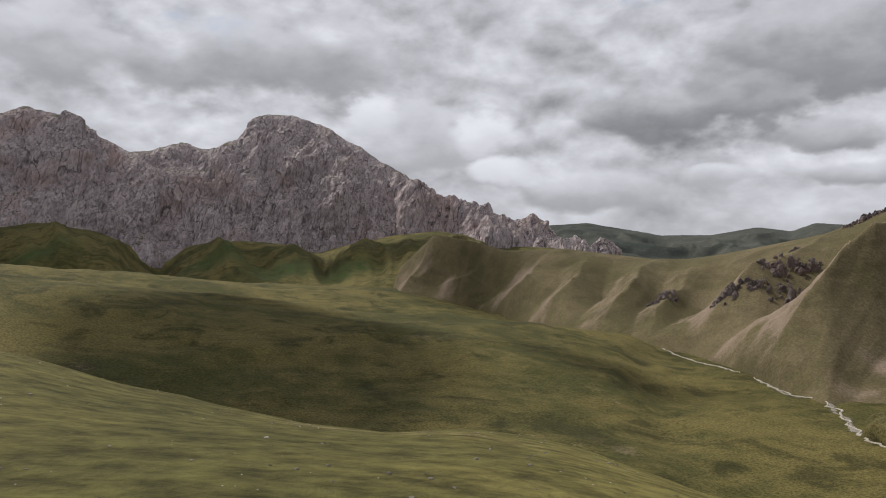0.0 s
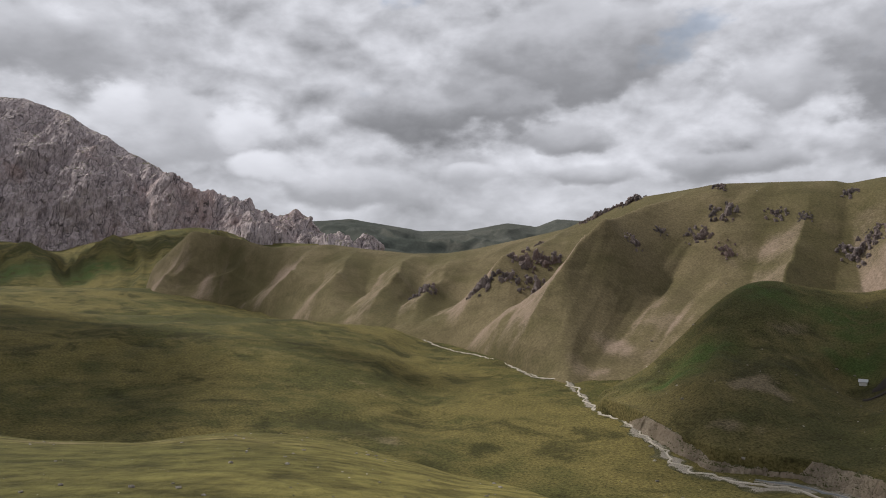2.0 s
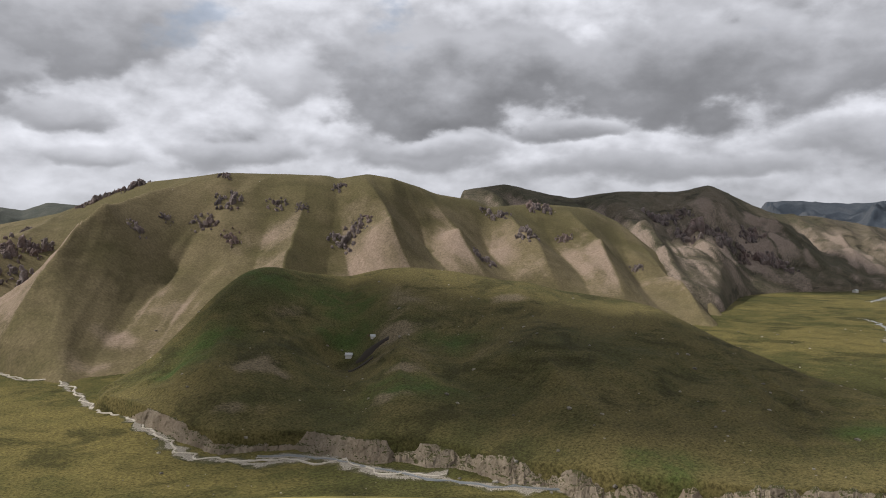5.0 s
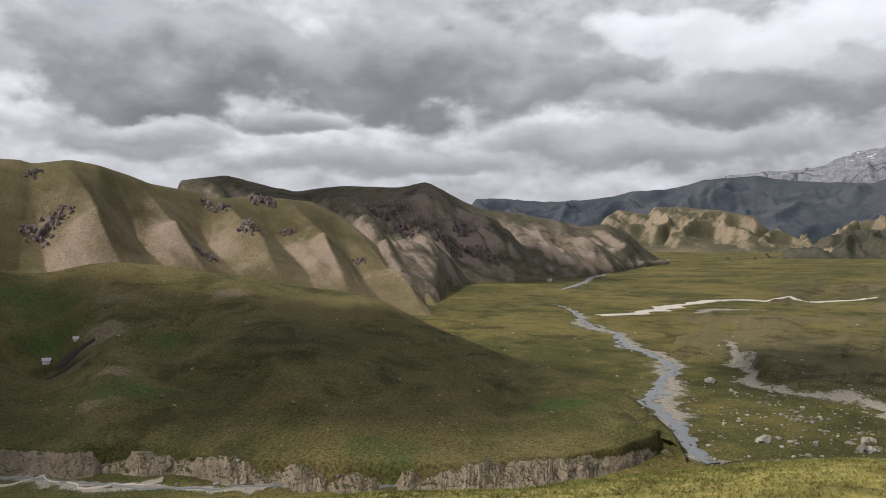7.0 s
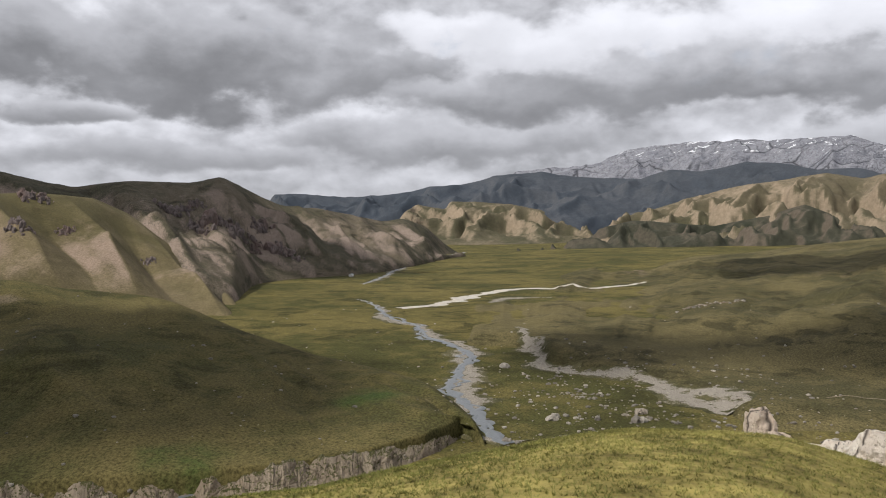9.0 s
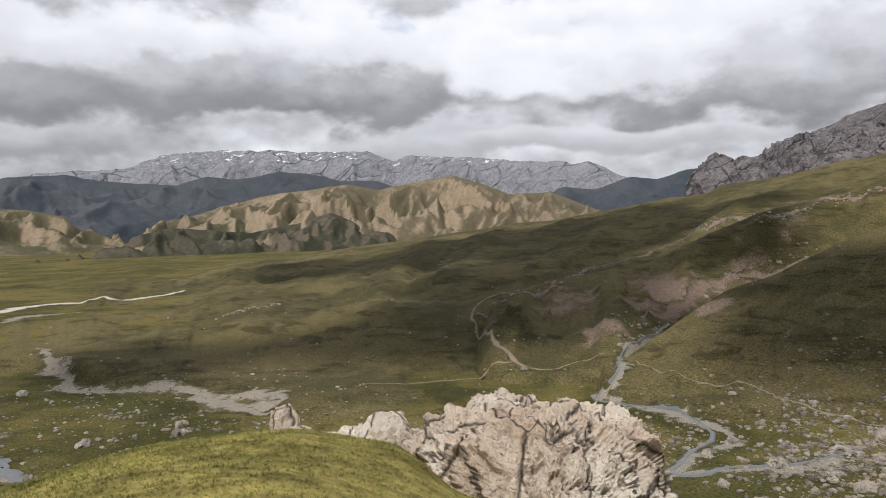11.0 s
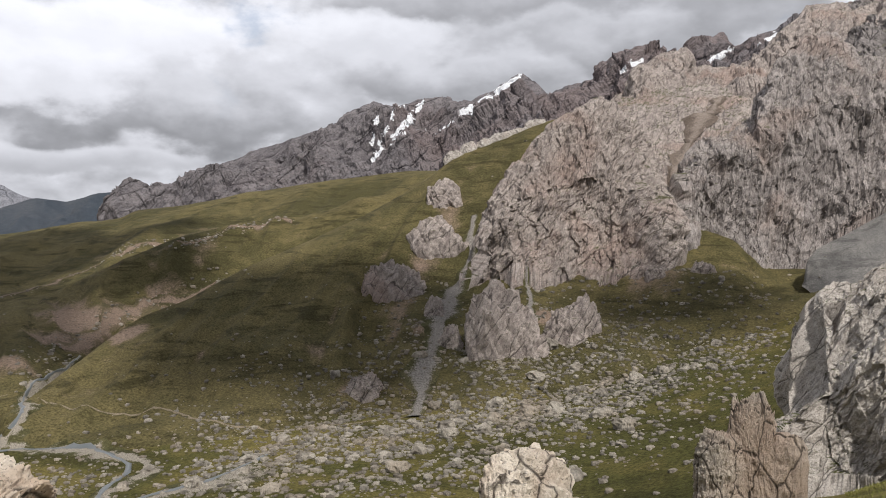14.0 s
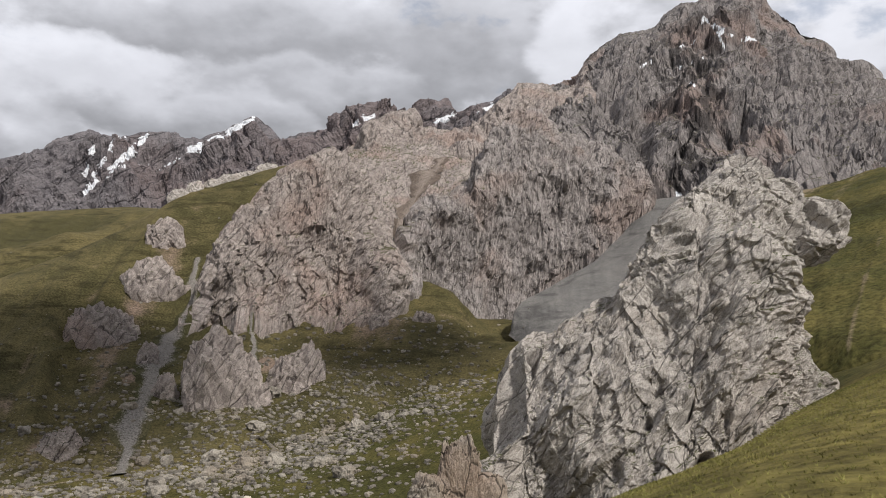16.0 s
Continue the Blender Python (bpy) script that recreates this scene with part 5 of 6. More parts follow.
DARK_ROCK = stone("dark_outcrop", (0.20, 0.165, 0.155), (0.085, 0.072, 0.070), (0.18, 0.125, 0.11), 1.0, mixed=True)

# Streams, gravel and paths
ribbon("gravel_bed", [(125.2, 490.4), (131.3, 478.1), (134.1, 438.1), (140.7, 388.3), (142.9, 346.7), (142.5, 319.5), (149.8, 306), (139.2, 269.9), (133, 245.2),
    (132.9, 222.5), (128.1, 204.8), (121.9, 181.1), (122.5, 169.9), (132.1, 155.5), (141, 139.2), (142.6, 125.4), (149.2, 113.5)], [1.2, 1.6, 2.2, 3, 5, 7], GRAVEL, 0.25, "grey gravel bed of the upper stream", "gravel", 1.0, cap=True)
ribbon("upper_stream", [(125.2, 490.4), (131.3, 478.1), (134.1, 438.1), (140.7, 388.3), (142.9, 346.7), (142.5, 319.5), (149.8, 306), (139.2, 269.9), (133, 245.2),
    (132.9, 222.5), (128.1, 204.8), (121.9, 181.1), (122.5, 169.9), (132.1, 155.5), (141, 139.2), (142.6, 125.4), (149.2, 113.5)], [0.7, 0.8, 0.9, 1.0, 1.2], SILT, 0.40, "narrow pale silty stream winding down the valley", "stream", 2.0, sway=4.0, pace=1.6, cap=True)
ribbon("gravel_bed", [(131.3, 162.4), (141.8, 147.2), (142.3, 130.5), (147.9, 103.1), (157, 86.4), (164.7, 61.4), (174.1, 50.8), (183.6, 39.6), (190.5, 21.9)], [6, 5, 6, 5, 4], GRAVEL, 0.25, "grey gravel bed below the earth bank", "gravel", 3.0, cap=True)
ribbon("lower_stream", [(131.3, 162.4), (141.8, 147.2), (142.3, 130.5), (147.9, 103.1), (157, 86.4), (164.7, 61.4), (174.1, 50.8), (183.6, 39.6), (190.5, 21.9)], [1.6, 1.5, 1.6, 1.4], WATER, 0.40, "narrow stream below the earth bank", "stream", 4.0, sway=1.5, cap=True)
ribbon("gravel_bed", [(208.9, -8.7), (219.2, -2.9), (247.8, 4), (277.2, 10.9), (309.2, 8.3), (348.5, 6.2), (375.6, 14.1), (404.6, 29.9), (445.4, 37.6), (484, 57.5),
    (578.3, 85.1), (634.5, 116.2), (740.2, 119.7), (913.8, 115.9), (1039.1, 117.6), (1257.2, 99.9), (1793, 43.1)], [16, 12, 10, 10, 10, 9, 11, 16], GRAVEL, 0.25, "grey gravel bed of the braided river", "gravel", 5.0, cap=True)
ribbon("river", [(208.9, -8.7), (219.2, -2.9), (247.8, 4), (277.2, 10.9), (309.2, 8.3), (348.5, 6.2), (375.6, 14.1), (404.6, 29.9), (445.4, 37.6), (484, 57.5),
    (578.3, 85.1), (634.5, 116.2), (740.2, 119.7), (913.8, 115.9), (1039.1, 117.6), (1257.2, 99.9), (1793, 43.1)], [5, 3, 2.0, 2.2, 2.4, 2.8, 4.0, 8], WATER, 0.42, "grey braided river across the green plain", "river", 6.0, sway=0.8, cap=True)
ribbon("river_branch", [(208.9, -8.7), (219.2, -2.9), (247.8, 4), (277.2, 10.9), (309.2, 8.3), (348.5, 6.2), (375.6, 14.1), (404.6, 29.9), (445.4, 37.6), (484, 57.5),
    (578.3, 85.1), (634.5, 116.2), (740.2, 119.7), (913.8, 115.9), (1039.1, 117.6), (1257.2, 99.9), (1793, 43.1)], [2.2, 2.4, 1.4, 2, 2, 2.5, 3], WATER, 0.44, "thin side branch of the braided river", "river", 8.5, sway=4.0, cap=True)
ribbon("gravel_bar", [(417.8, -17.3), (364, -20.1), (319.5, -28.5), (299.7, -42.7), (288, -63.4), (262.6, -71.1), (245.8, -79.9), (280.1, -62.3), (247.4, -78.4)], [4, 7, 13, 16, 13, 12, 9], GRAVEL, 0.3, "bar of grey gravel and stones on the plain", "gravel", 7.0)
ribbon("sand_road", [(536.7, 57.5), (567.6, 28.1), (631.8, 4.6), (704.5, -38.6), (692.8, -84.4), (770.6, -158.9)], [9, 12, 12, 9, 5], SAND, 0.4, "pale sandy strip across the plain", "sand", 8.0, sway=0.2)
ribbon("gravel_flat", [(572, -5.8), (606.1, -29.1), (616.7, -54.7)], [8, 16, 10], GRAVEL, 0.3, "patch of grey gravel beside the sandy strip", "gravel", 9.0)
ribbon("trail", [(254.4, -110.3), (256.2, -129.4), (246.1, -156.4), (226.8, -174.6), (224.8, -189), (220.2, -199)], [1.2, 1.4, 1.2], PATH, 0.3, "narrow foot trail across the grass slope", "trail", 10.0, pace=2, across=3, sway=0.5)
ribbon("trail", [(197, -188.7), (174.5, -187.6), (155.7, -196.7), (137.7, -190.3), (123.9, -190.6), (104.8, -198.5), (79.4, -214.9)], [1.2, 1.5, 1.4], PATH, 0.3, "narrow foot trail along the valley side", "trail", 11.0, pace=2, across=3, sway=0.5)
ribbon("washed_track", [(229.2, -167.7), (241.3, -169.1), (262.6, -175), (319.1, -202.1), (352, -226.5), (360.5, -248), (393.1, -304.1)], [3, 2.2, 2.2, 3, 4], PATH, 0.4, "washed out stony track up the slope", "track", 12.0, sway=0.6)
for points, wide, seed in (([(327, -210), (306, -217), (334, -263), (441, -374), (440, -419), (441, -457), (416, -475)], [3, 5, 6, 8, 7, 8, 5], 21.0), ([(255, -257), (264, -290), (269, -325), (258, -339), (248, -355)], [8, 14, 10, 8, 5], 22.0),
                           ([(281, -365), (268, -388), (254, -411), (239, -420)], [3, 6, 7, 5], 23.0), ([(498, -127), (515, -149), (517, -168)], [2, 4, 2], 24.0), ([(418, -472), (424, -506), (410, -540)], [5, 8, 6], 25.0)):
    ribbon("turf_scarp", points, wide, SCARP, 0.35, "bare reddish scarp where the turf has slipped", "scarp", seed, pace=2, sway=0.8)
ribbon("gravel_bed", [(249.8, -261.3), (233.5, -230.4), (219.6, -205.7), (190.8, -176.1), (189.8, -168.8), (191.3, -165.7)], [2, 3, 4, 5, 10], GRAVEL, 0.35, "pale gravel bed of the side stream", "gravel", 13.0)
ribbon("side_stream", [(249.8, -261.3), (233.5, -230.4), (219.6, -205.7), (190.8, -176.1), (189.8, -168.8), (191.3, -165.7)], [0.5, 0.8, 1.0, 2.0], WATER, 0.5, "small side stream from the gully", "stream", 14.0)
ribbon("gravel_bed", [(187.5, -164.3), (163.2, -170.1), (144.4, -164.2), (131.7, -153), (128.5, -140.7), (119.6, -127), (113.3, -138.4), (105.5, -152.2), (104.1, -170.3)], [5, 7, 7, 6, 7, 12, 14], GRAVEL, 0.25, "stony bed of the stream below the boulder field", "gravel", 15.0)
ribbon("pool_stream", [(187.5, -164.3), (163.2, -170.1), (144.4, -164.2), (131.7, -153), (128.5, -140.7), (119.6, -127), (113.3, -138.4), (105.5, -152.2), (104.1, -170.3)], [1.2, 2, 1.4, 1.8, 2.6, 1], WATER, 0.4, "stream with still pools between the stones", "stream", 16.0)
ribbon("scree_chute", [(108.5, -368), (105.5, -352), (101.5, -330), (101, -307), (94, -266), (88.6, -238), (81, -212)], [4, 8, 10, 11, 9, 8, 6], CHUTE, 0.7, "grey scree chute down the valley side", "scree", 17.0, sway=0.3)
ribbon("scree_chute", [(71, -318), (66, -300), (57.5, -268), (56, -258)], [2, 3.5, 4, 3], CHUTE, 0.6, "short grey scree chute between rocks", "scree", 18.0, sway=0.3)
ribbon("scree_chute", [(-8.5, -500.3), (3.6, -455.4), (13.3, -420.2), (16.3, -396.1), (16.2, -385.1)], [6, 10, 13, 9, 4], BROWN_SCREE, 1.8, "steep brown scree gully beside the cliff", "scree", 19.0, sway=0.2)

# The rocks beside the camera's hilltop
def bearing_at(b, r):
    return r * math.sin(radians(b)), r * math.cos(radians(b))


for b, r, size, top, level, seed, turn, label in (
    (125.9, 14.0, (2.45, 2.0, 2.1), -1.28, 7, 3.0, 20, "large pale weathered rock with dark cracks and warm stains"),
    (116.0, 15.5, (0.50, 0.5, 0.7), -1.95, 4, 5.0, 70, "pale pinkish rock beside the large rock"),
    (113.9, 16.0, (0.42, 0.35, 0.45), -2.3, 4, 6.0, 10, "small pale rock at the edge of the hilltop"),
    (111.5, 16.0, (0.75, 0.5, 0.35), -2.5, 4, 7.0, 40, "low pale rock breaking through the turf"),
    (108.9, 15.5, (0.28, 0.26, 0.5), -1.75, 4, 8.0, 10, "small pointed pale rock at the hill's edge"),
    (109.9, 15.0, (0.32, 0.28, 0.3), -2.05, 4, 9.0, 30, "small pale rock at the hill's edge"),
    (167.3, 19.0, (1.05, 0.9, 1.3), -3.05, 5, 11.0, 15, "pale lichen-covered rock below the hilltop"),
    (182.6, 31.0, (0.80, 0.8, 2.6), -3.6, 6, 12.0, 0, "pale rock pinnacle in front of the crag"),
    (180.4, 30.0, (0.9, 0.8, 1.6), -4.9, 6, 13.0, 50, "rough rock at the foot of the pinnacle"),
    (184.6, 31.0, (0.7, 0.7, 1.6), -5.0, 4, 14.0, 80, "narrow rock beside the pinnacle"),
):
    x, y = bearing_at(b, r)
    rock("rock", level, seed, x, y, size, PILLAR if b > 180 else BOULDER, label, "rock", top=top, turn=turn, boxy=0.72, crack=0.55, smooth=False, grain=2.6 if b > 180 else 1.5)

# Outcrops on the dry hills and crags on the valley side
for i, (x, y) in enumerate([(247, 548), (224.3, 493.4), (206.1, 484.3), (187.7, 467.5), (204, 453.1), (172.5, 470.9), (298.7, 535.9), (309.7, 519.8), (290.7, 544.2),
    (240.1, 400.2), (266.4, 412.9), (285.6, 403.1), (289.3, 381.4), (322.8, 431.5), (308.5, 408.3), (361.2, 343.8), (379.3, 381.8), (347.6, 345.2),
    (514.9, 346.7), (494.4, 302.2), (547.7, 303.7), (428.3, 296.5), (331.5, 390.9), (340, 375.6), (157, 555.3), (885, 357.5), (918.8, 348.2),
    (835.9, 295.9), (879.3, 289.8), (866.5, 271.6)] + [(912.8, 271.6), (907.8, 248.8), (918.3, 230.4), (593.8, 259.6), (956.7, 277.4), (487.1, 297.6), (553.4, 301.6), (578.9, 342.9), (516.8, 341.3)]):
    far = math.hypot(x, y)
    outcrop(x, y, far * (0.009 + 0.014 * ((i * 37) % 10) / 10) * (1.5 if 1 <= i <= 5 or 25 <= i <= 32 else 1.0), 30 + (i * 7) % 14, 100 + i, DARK_ROCK, "dark broken outcrop on a dry grass hill", 1.7, fine=0.5)


def bluff(name, x, y, size, seed, mat, label, dip=70.0, cell=0.35, z=None, roll=0.0, level=5, whole=None):
    """A small crag or lobe of rock: half lengths in size; it turns its broad side to the middle of the valley."""
    v = np.sign(BALLS[level][0]) * np.abs(BALLS[level][0]) ** 0.72
    p = v * np.array(size)
    k, d = cell * min(size), radians(dip)
    w = 0.3 * k * np.stack([fbm(p[:, 0] / k + q, p[:, 1] / k, p[:, 2] / k + seed, 3) for q in (1.0, 5.0, 9.0)], -1)
    a, c = p[:, 0] * math.cos(d) + p[:, 2] * math.sin(d) + w[:, 0], -p[:, 0] * math.sin(d) + p[:, 2] * math.cos(d) + w[:, 1]
    out = 0.13 * blocks(a / (2.5 * k), c / k, p[:, 1] / k, seed)[0] + 0.06 * blocks(a / k, c / (0.4 * k), p[:, 1] / (0.5 * k), seed + 4)[0] + 0.22 * fbm(p[:, 0] / k / 4, p[:, 1] / k / 3, p[:, 2] / k / 4 + seed, 4)
    v = p * (1 + out[:, None])
    if z is None:
        v[:, :2] /= np.where(v[:, 2] < 0, np.sqrt(np.maximum(0.12, 1 - (v[:, 2] / size[2]) ** 2)), 1.0)[:, None]
        v[:, 0] *= 1 - 0.18 * np.clip(v[:, 2] / size[2], -0.5, 1)
    ob = mesh_object(name, v, BALLS[level][1], mat, False)
    b = math.degrees(math.atan2(x, y))
    ob.matrix_basis = pose(x, y, ground_at(x, y)[0] - 0.35 * size[2] if z is None else z, 0, 0, 180 - b) @ pose(0, 0, 0, 0, roll, 0)
    if whole:
        ob.parent = whole
        return tagged(ob, label)
    return tagged(ob, label, "crag")


for i, (x, y, wide, deep, tall, lean) in enumerate(((66, -262, 13.5, 10, 21, 8), (45, -278, 10, 8, 15, -10), (127, -310, 13, 9, 13, 15), (87.5, -266, 4.5, 4, 6.5, 0), (103, -228, 6.5, 5, 8, 10),
                                                 (119, -346, 13, 9, 14, 20), (127, -378, 9, 7, 9, 35), (140, -322, 4, 4, 4, 0), (20, -330, 4, 4, 5, 0), (2, -335, 5, 4, 4, 0), (100, -285, 4, 3, 6, 0))):
    bluff("bluff", x, y, (wide * 1.05, deep, tall * 1.3), 300 + i * 2.3, CRAG_FAR, "pale reddish grey crag on the steep valley side", 75, 0.4, roll=0.5 * lean)
# Crest rocks take the paler crag material in place of sunlight on them
for i, (x, y, wide, tall) in enumerate(((134, -418, 6, 5), (127, -423, 5, 6), (119, -428, 6, 4.5), (111, -431, 7, 5), (102, -436, 6, 4), (92, -440, 7, 5))):
    bluff("ridge_rock", x, y, (wide, 4, tall), 380 + i * 1.7, CRAG, "rock along the crest of the slope, sunlight put into its paler colour", 60, 0.45, roll=10)
for x, y, z, size, roll in ((-25.9, -55.6, 6.6, (3.6, 2.2, 2.3), 14), (-24.0, -56.0, 3.3, (1.9, 1.9, 1.6), -10), (-21.9, -55.0, 9.6, (1.7, 1.6, 1.6), 0), (-24.2, -55.8, 8.6, (2.4, 1.8, 1.7), 22)):
    bluff("lobe", x, y, size, 340 + z, CRAG, "rounded pale lobe over a dark hollow", 50, 0.45, z, roll, 6, near_crag)

# Boulder field: the larger ones one by one, the small stones together
BOULDERS = []
for k in range(9):
    v = rock_shape(3, 40 + k * 1.7, (1.0, 0.75 + 0.05 * (k % 4), 0.55 + 0.06 * (k % 3)))
    me = bpy.data.meshes.new("boulder")
    me.from_pydata([tuple(q) for q in v], [], BALLS[3][1])
    me.materials.append(TALUS)
    BOULDERS.append(me)
rng = np.random.RandomState(5)


def field(b, r):
    """How thick the boulders lie at bearings and distances."""
    x, y = r * np.sin(np.radians(b)), r * np.cos(np.radians(b))
    body = np.exp(-((b - 163) / 19.0) ** 4) * np.exp(-((r - 212 - 1.3 * (b - 160)) / 52.0) ** 2)
    strip = 0.9 * np.exp(-((b - 124) / 12.0) ** 2) * np.exp(-((r - 205) / 22.0) ** 2)
    plain = 0.16 * np.exp(-((b - 100) / 9.0) ** 2) * np.exp(-((r - 250) / 60.0) ** 2)
    return np.maximum(np.maximum(body, strip), plain) * (0.35 + 1.3 * np.maximum(0.0, 0.5 + fbm(x / 22, y / 22, 3.0, 3)))


tries = np.stack([88 + 100 * rng.rand(9000), 120 + 230 * rng.rand(9000)], -1)
tries = tries[rng.rand(9000) < field(tries[:, 0], tries[:, 1])][:296]
for b, r in tries:
    x, y = bearing_at(b, r)
    z, n = ground_at(x, y)
    size = 0.7 + 2.2 * rng.rand() ** 3
    ob = new("boulder", BOULDERS[rng.randint(9)])
    ob.matrix_basis = pose(x, y, z + 0.12 * size, *(rng.rand(2) * 30 - 15), rng.rand() * 360) @ Matrix.Diagonal((size, size, size, 1))
    tagged(ob, "pale grey angular boulder lying on the grass", "boulder", "boulder field")


def scatter(name, places, sizes, level, mat, label, seed):
    rng = np.random.RandomState(seed)
    shapes = [rock_shape(level, seed + k, (1, 0.8, 0.6)) for k in range(7)]
    verts, faces, n = [], [], 0
    for x, y in places:
        z = ground_at(x, y)[0]
        s = sizes[0] + (sizes[1] - sizes[0]) * rng.rand() ** 2.5
        a = rng.rand() * 6.28
        c, q = math.cos(a), math.sin(a)
        v = shapes[rng.randint(7)] * s
        verts.append(np.stack([v[:, 0] * c - v[:, 1] * q + x, v[:, 0] * q + v[:, 1] * c + y, v[:, 2] + z + 0.1 * s], -1))
        faces.append(np.array(BALLS[level][1]) + n)
        n += len(v)
    ob = mesh_object(name, np.concatenate(verts), np.concatenate(faces), mat, False)
    return tagged(ob, label, "stones", kind="stuff")


def polar_places(count, seed, span, reach, power=1.0, where=None):
    """Random places between bearings and distances, thinned by where(b, r)."""
    rng = np.random.RandomState(seed)
    n = count * (16 if where else 1)
    b, r = span[0] + (span[1] - span[0]) * rng.rand(n), reach[0] + (reach[1] - reach[0]) * rng.rand(n) ** power
    if where:
        keep = np.flatnonzero(rng.rand(n) < where(b, r))[:count]
        b, r = b[keep], r[keep]
    return np.stack([r * np.sin(np.radians(b)), r * np.cos(np.radians(b))], -1)


def line_places(points, wide, count, seed):
    """Random places along a line."""
    rng = np.random.RandomState(seed)
    line = flow_line(points, 2.0)
    return line[rng.randint(len(line), size=count)] + wide * rng.normal(size=(count, 2))


scatter("field_stones", polar_places(12500, 61, (86, 190), (110, 370), 1.0, lambda b, r: field(b, r) + 0.004), (0.2, 1.1), 1, TALUS, "scattered pale stones of the boulder field", 61)
scatter("slope_stones", polar_places(900, 62, (30, 180), (150, 550), 1.5), (0.15, 0.9), 1, TALUS, "sparse pale stones on the grass slopes", 62)
scatter("crag_stones", polar_places(1500, 64, (155, 184), (232, 345), 1.2), (0.2, 1.3), 1, TALUS, "loose stones on the slope below the crags", 64)
# Stony scarps where the turf of the long slope has broken away
for k, (points, wide, count) in enumerate((
    ([(327, -210), (306, -217), (334, -263), (441, -374), (440, -419), (441, -457), (416, -475)], 3.5, 230),
    ([(229, -214), (255, -257), (264, -290), (269, -325), (258, -339), (248, -355), (215, -330)], 4.0, 220),
    ([(418, -472), (424, -506), (410, -540)], 6.0, 120), ([(281, -365), (268, -388), (254, -411), (239, -420)], 3.0, 160), ([(498, -127), (515, -149), (517, -168)], 2.5, 90),
)):
    scatter("scarp_stones", line_places(points, wide, count, 70 + k), (0.3, 1.5), 1, TALUS, "broken pale stones along a turf scarp", 70 + k)


# Herders' huts and corrals
def box(bm, size, at):
    m = Matrix.Translation(at) @ Matrix.Diagonal((*size, 1))
    return bmesh.ops.create_cube(bm, size=1.0, matrix=m)["verts"]


def part(name, bm, mat, parent, label=""):
    me = bpy.data.meshes.new(name)
    bm.to_mesh(me)
    bm.free()
    me.materials.append(mat)
    ob = new(name, me)
    ob.parent = parent
    return tagged(ob, label) if label else ob


def plain(name, colour, rough=0.8):
    mat, tree, kit = material(name)
    p = kit[0]("ShaderNodeNewGeometry").outputs["Position"]
    n = kit[3](p, 1.2, 5)
    finish(tree, kit, kit[5](n, tuple(c * 0.75 for c in colour), colour), rough, n, 0.2, 0.05)
    return mat


WHITEWASH = plain("whitewash", (0.72, 0.70, 0.66))
TIN = plain("tin_roof", (0.55, 0.56, 0.57), 0.5)
WOOD = plain("old_wood", (0.16, 0.11, 0.07))
DUNG = plain("trampled_soil", (0.040, 0.032, 0.026), 0.95)


def hut(x, y, turn, size, label):
    w, d, h = size
    ob = new("herders_hut")
    ob.matrix_basis = pose(x, y, ground_at(x, y)[0] - 0.2, 0, 0, turn)
    bm = bmesh.new()
    box(bm, (w, d, h), (0, 0, h / 2))
    part("wall", bm, WHITEWASH, ob)
    bm = bmesh.new()
    pts = [bm.verts.new(q) for q in ((-w / 2 - 0.3, -d / 2 - 0.3, h), (w / 2 + 0.3, -d / 2 - 0.3, h), (w / 2 + 0.3, d / 2 + 0.3, h), (-w / 2 - 0.3, d / 2 + 0.3, h), (-w / 2 - 0.3, 0, h + 0.9), (w / 2 + 0.3, 0, h + 0.9))]
    for f in ((0, 1, 5, 4), (2, 3, 4, 5), (0, 4, 3), (1, 2, 5), (3, 2, 1, 0)):
        bm.faces.new([pts[i] for i in f])
    part("roof", bm, TIN, ob, "pale tin roof")
    bm = bmesh.new()
    box(bm, (0.9, 0.1, 1.9), (0.4, -d / 2 - 0.03, 0.95))
    part("door", bm, WOOD, ob, "dark wooden door")
    for k in (-1.3, 1.7):
        bm = bmesh.new()
        box(bm, (0.7, 0.1, 0.7), (k, -d / 2 - 0.03, 1.4))
        part("window", bm, WOOD, ob, "small dark window")
    return tagged(ob, label, "hut")


for (x, y), turn, size in zip([(231.5, 227.2)], (125,), ((2.6, 2.2, 1.5),)):
    hut(x, y, turn, size, "small whitewashed herders' hut with a tin roof")
    hut(x + 8, y - 6, turn + 20, (1.6, 1.3, 1.0), "small grey herders' shed beside the corral")
for x, y in [(910.6, 154.7)]:
    hut(x, y, 170, (6.0, 4.0, 2.6), "far white hut at the foot of the ridge")
for i, (x, y) in enumerate((q[0] + a, q[1] + b_) for q in [(231.5, 227.2)] for a, b_ in ((-2, -15), (-14, -20))):
    size = (11, 8)[i]
    b = math.atan2(x, y)
    ring_ = [(x - size * 0.6 * math.cos(b), y + size * 0.6 * math.sin(b)), (x, y), (x + size * 0.6 * math.cos(b), y - size * 0.6 * math.sin(b))]
    ribbon("corral", ring_, [size * 0.6, size * 0.9, size * 0.6], DUNG, 0.4, "dark trampled corral floor beside the hut", "corral", 30.0 + i, pace=1.0, sway=0.2)

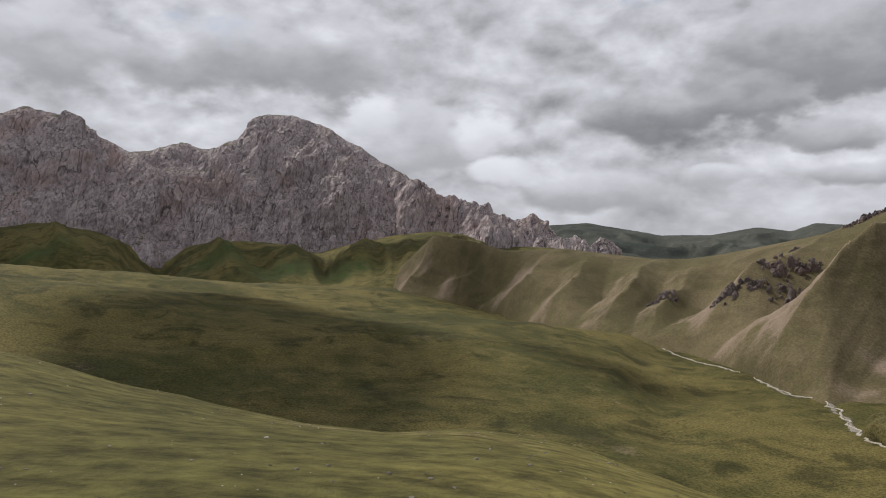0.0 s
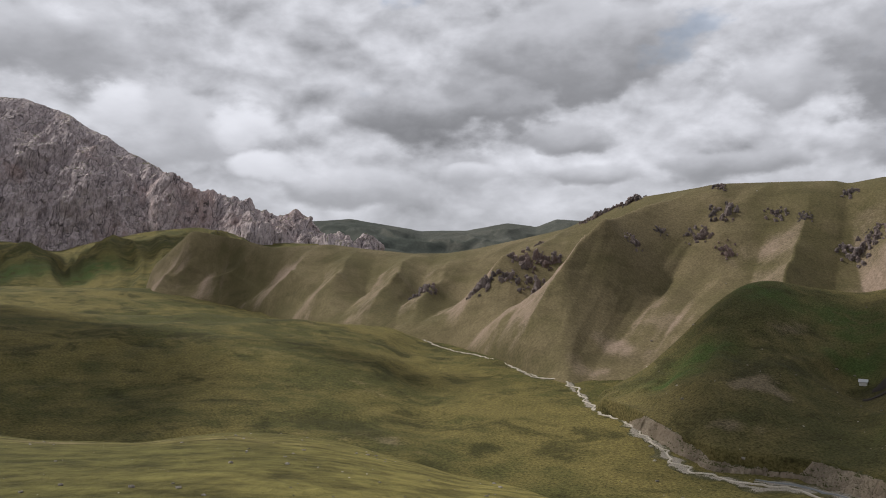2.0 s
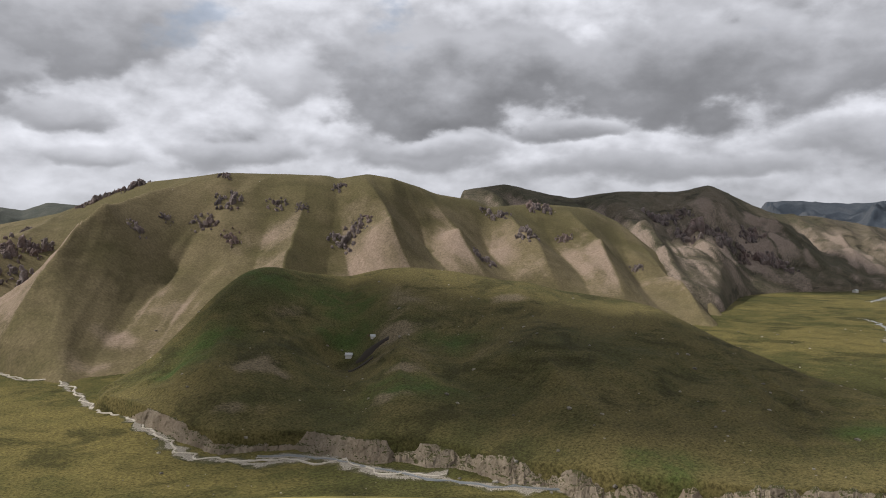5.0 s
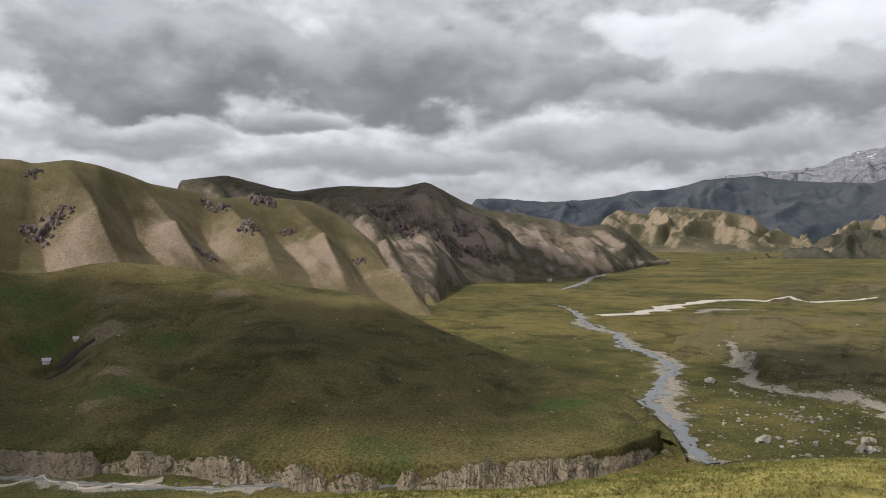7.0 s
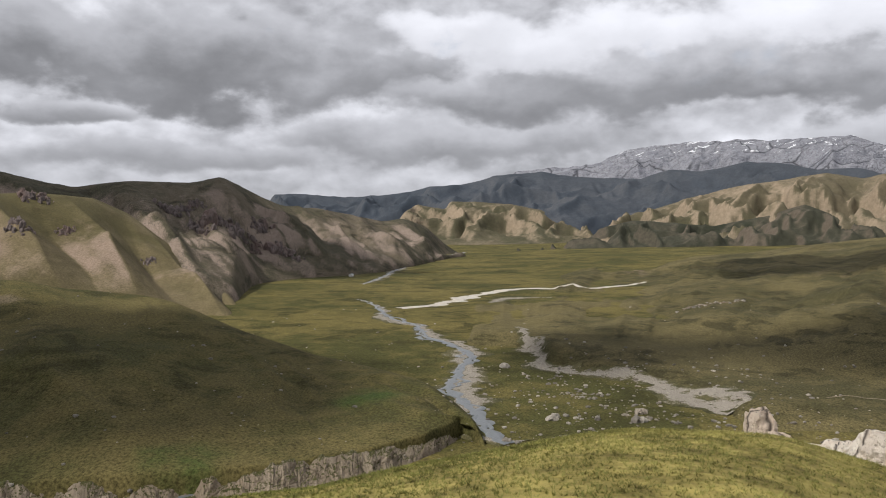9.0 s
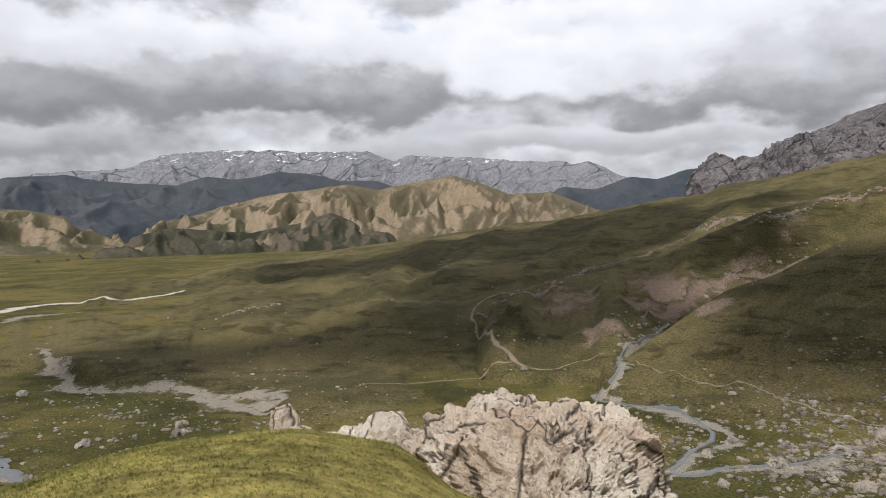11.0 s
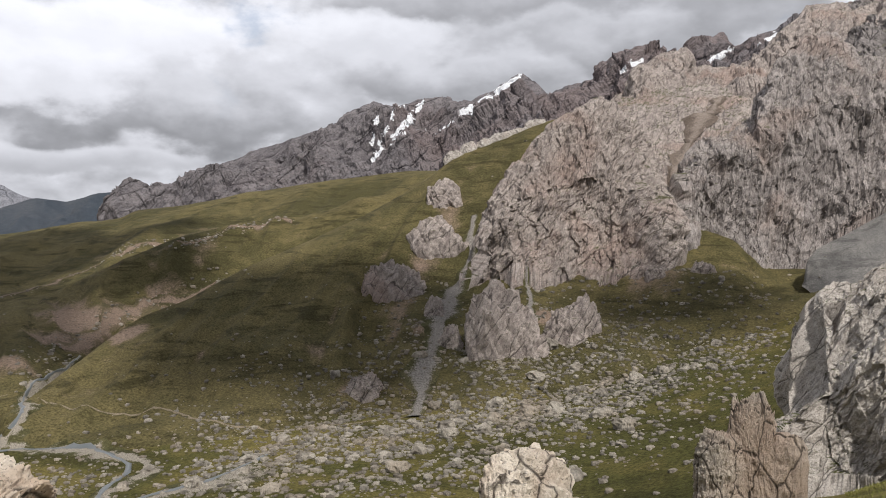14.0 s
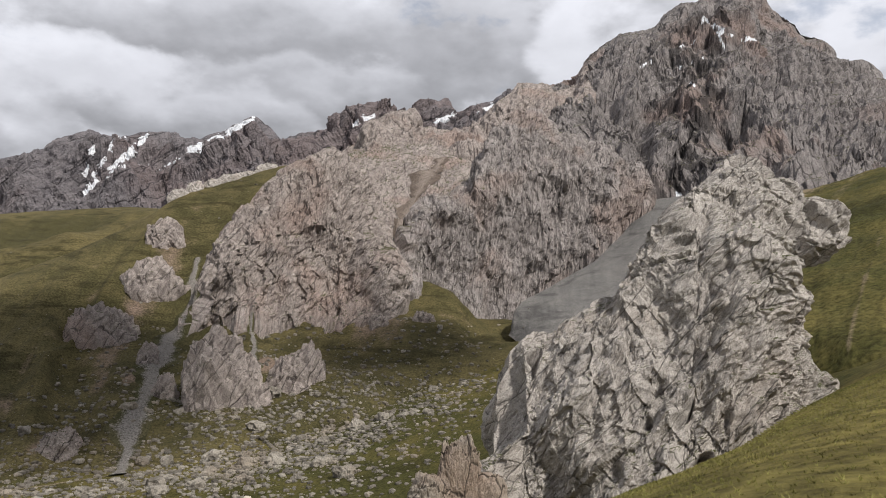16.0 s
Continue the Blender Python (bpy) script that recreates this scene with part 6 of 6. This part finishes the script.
# Unseen clouds added overhead, each placed to shade one part of the valley
SHADE_CLOUD = plain("shade_cloud_white", (0.85, 0.85, 0.87), 1.0)
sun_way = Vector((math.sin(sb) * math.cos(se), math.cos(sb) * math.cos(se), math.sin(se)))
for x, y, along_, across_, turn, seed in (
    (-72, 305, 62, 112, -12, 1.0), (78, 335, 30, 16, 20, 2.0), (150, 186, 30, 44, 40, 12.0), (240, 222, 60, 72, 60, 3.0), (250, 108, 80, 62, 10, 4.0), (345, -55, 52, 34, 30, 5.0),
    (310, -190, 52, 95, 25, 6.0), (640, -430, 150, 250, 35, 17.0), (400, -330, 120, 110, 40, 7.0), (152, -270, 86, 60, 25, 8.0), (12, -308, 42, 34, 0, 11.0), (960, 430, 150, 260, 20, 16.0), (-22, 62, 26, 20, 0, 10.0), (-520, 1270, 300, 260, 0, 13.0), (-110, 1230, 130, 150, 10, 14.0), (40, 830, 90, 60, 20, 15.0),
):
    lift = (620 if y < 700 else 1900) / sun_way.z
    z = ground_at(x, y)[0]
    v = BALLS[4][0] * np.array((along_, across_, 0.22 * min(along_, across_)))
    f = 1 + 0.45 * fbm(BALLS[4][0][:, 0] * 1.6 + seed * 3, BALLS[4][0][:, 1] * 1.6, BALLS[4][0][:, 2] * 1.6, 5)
    ob = mesh_object("cloud", v * f[:, None], BALLS[4][1], SHADE_CLOUD)
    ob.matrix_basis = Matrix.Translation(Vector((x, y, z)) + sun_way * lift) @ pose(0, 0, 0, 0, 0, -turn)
    tagged(ob, "unseen cloud added high above to shade part of the valley", "cloud", "clouds overhead", "structure")

# Turf of the hilltop: tufts of short grass blades
BLADE = meadow("turf_blades", (0.13, 0.14, 0.040), (0.24, 0.22, 0.075), (0.24, 0.215, 0.10), 1.0)


def turf(name, count, span, reach, tall, seed, label):
    rng = np.random.RandomState(seed)
    b = np.radians(span[0] + (span[1] - span[0]) * rng.rand(count))
    r = np.sqrt(reach[0] ** 2 + (reach[1] ** 2 - reach[0] ** 2) * rng.rand(count))
    verts = np.zeros((count, 5, 3, 3))
    gb, gr, gh = LAND["ground"][0]
    col = np.searchsorted(gb, np.degrees(b)).clip(0, len(gb) - 1)
    for i in range(count):
        x, y = r[i] * math.sin(b[i]), r[i] * math.cos(b[i])
        z = np.interp(r[i], gr[:, col[i]], gh[:, col[i]])
        for k in range(5):
            a, s = rng.rand() * 6.28, tall * (0.5 + rng.rand())
            ox, oy = (rng.rand(2) - 0.5) * tall
            lean = (rng.rand(2) - 0.5) * s * 2.6
            w = 0.09 * s + 0.003
            c, q = math.cos(a) * w, math.sin(a) * w
            verts[i, k] = ((x + ox - c, y + oy - q, z - 0.01), (x + ox + c, y + oy + q, z - 0.01), (x + ox + lean[0], y + oy + lean[1], z + s))
    n = count * 5
    ob = mesh_object(name, verts.reshape(-1, 3), np.arange(n * 3).reshape(-1, 3), BLADE, False)
    return tagged(ob, label, "grass", kind="stuff")


turf("turf", 19000, (60, 124), (6.5, 15.5), 0.032, 71, "short yellow green turf on the hilltop")
turf("turf", 16000, (188, 214), (8, 46), 0.035, 72, "short green turf on the slope beside the crag")


scatter("turf_stones", polar_places(700, 63, (-36, 34), (6, 66), 1.4), (0.008, 0.05), 1, TALUS, "small stones in the turf of the near slope", 63)
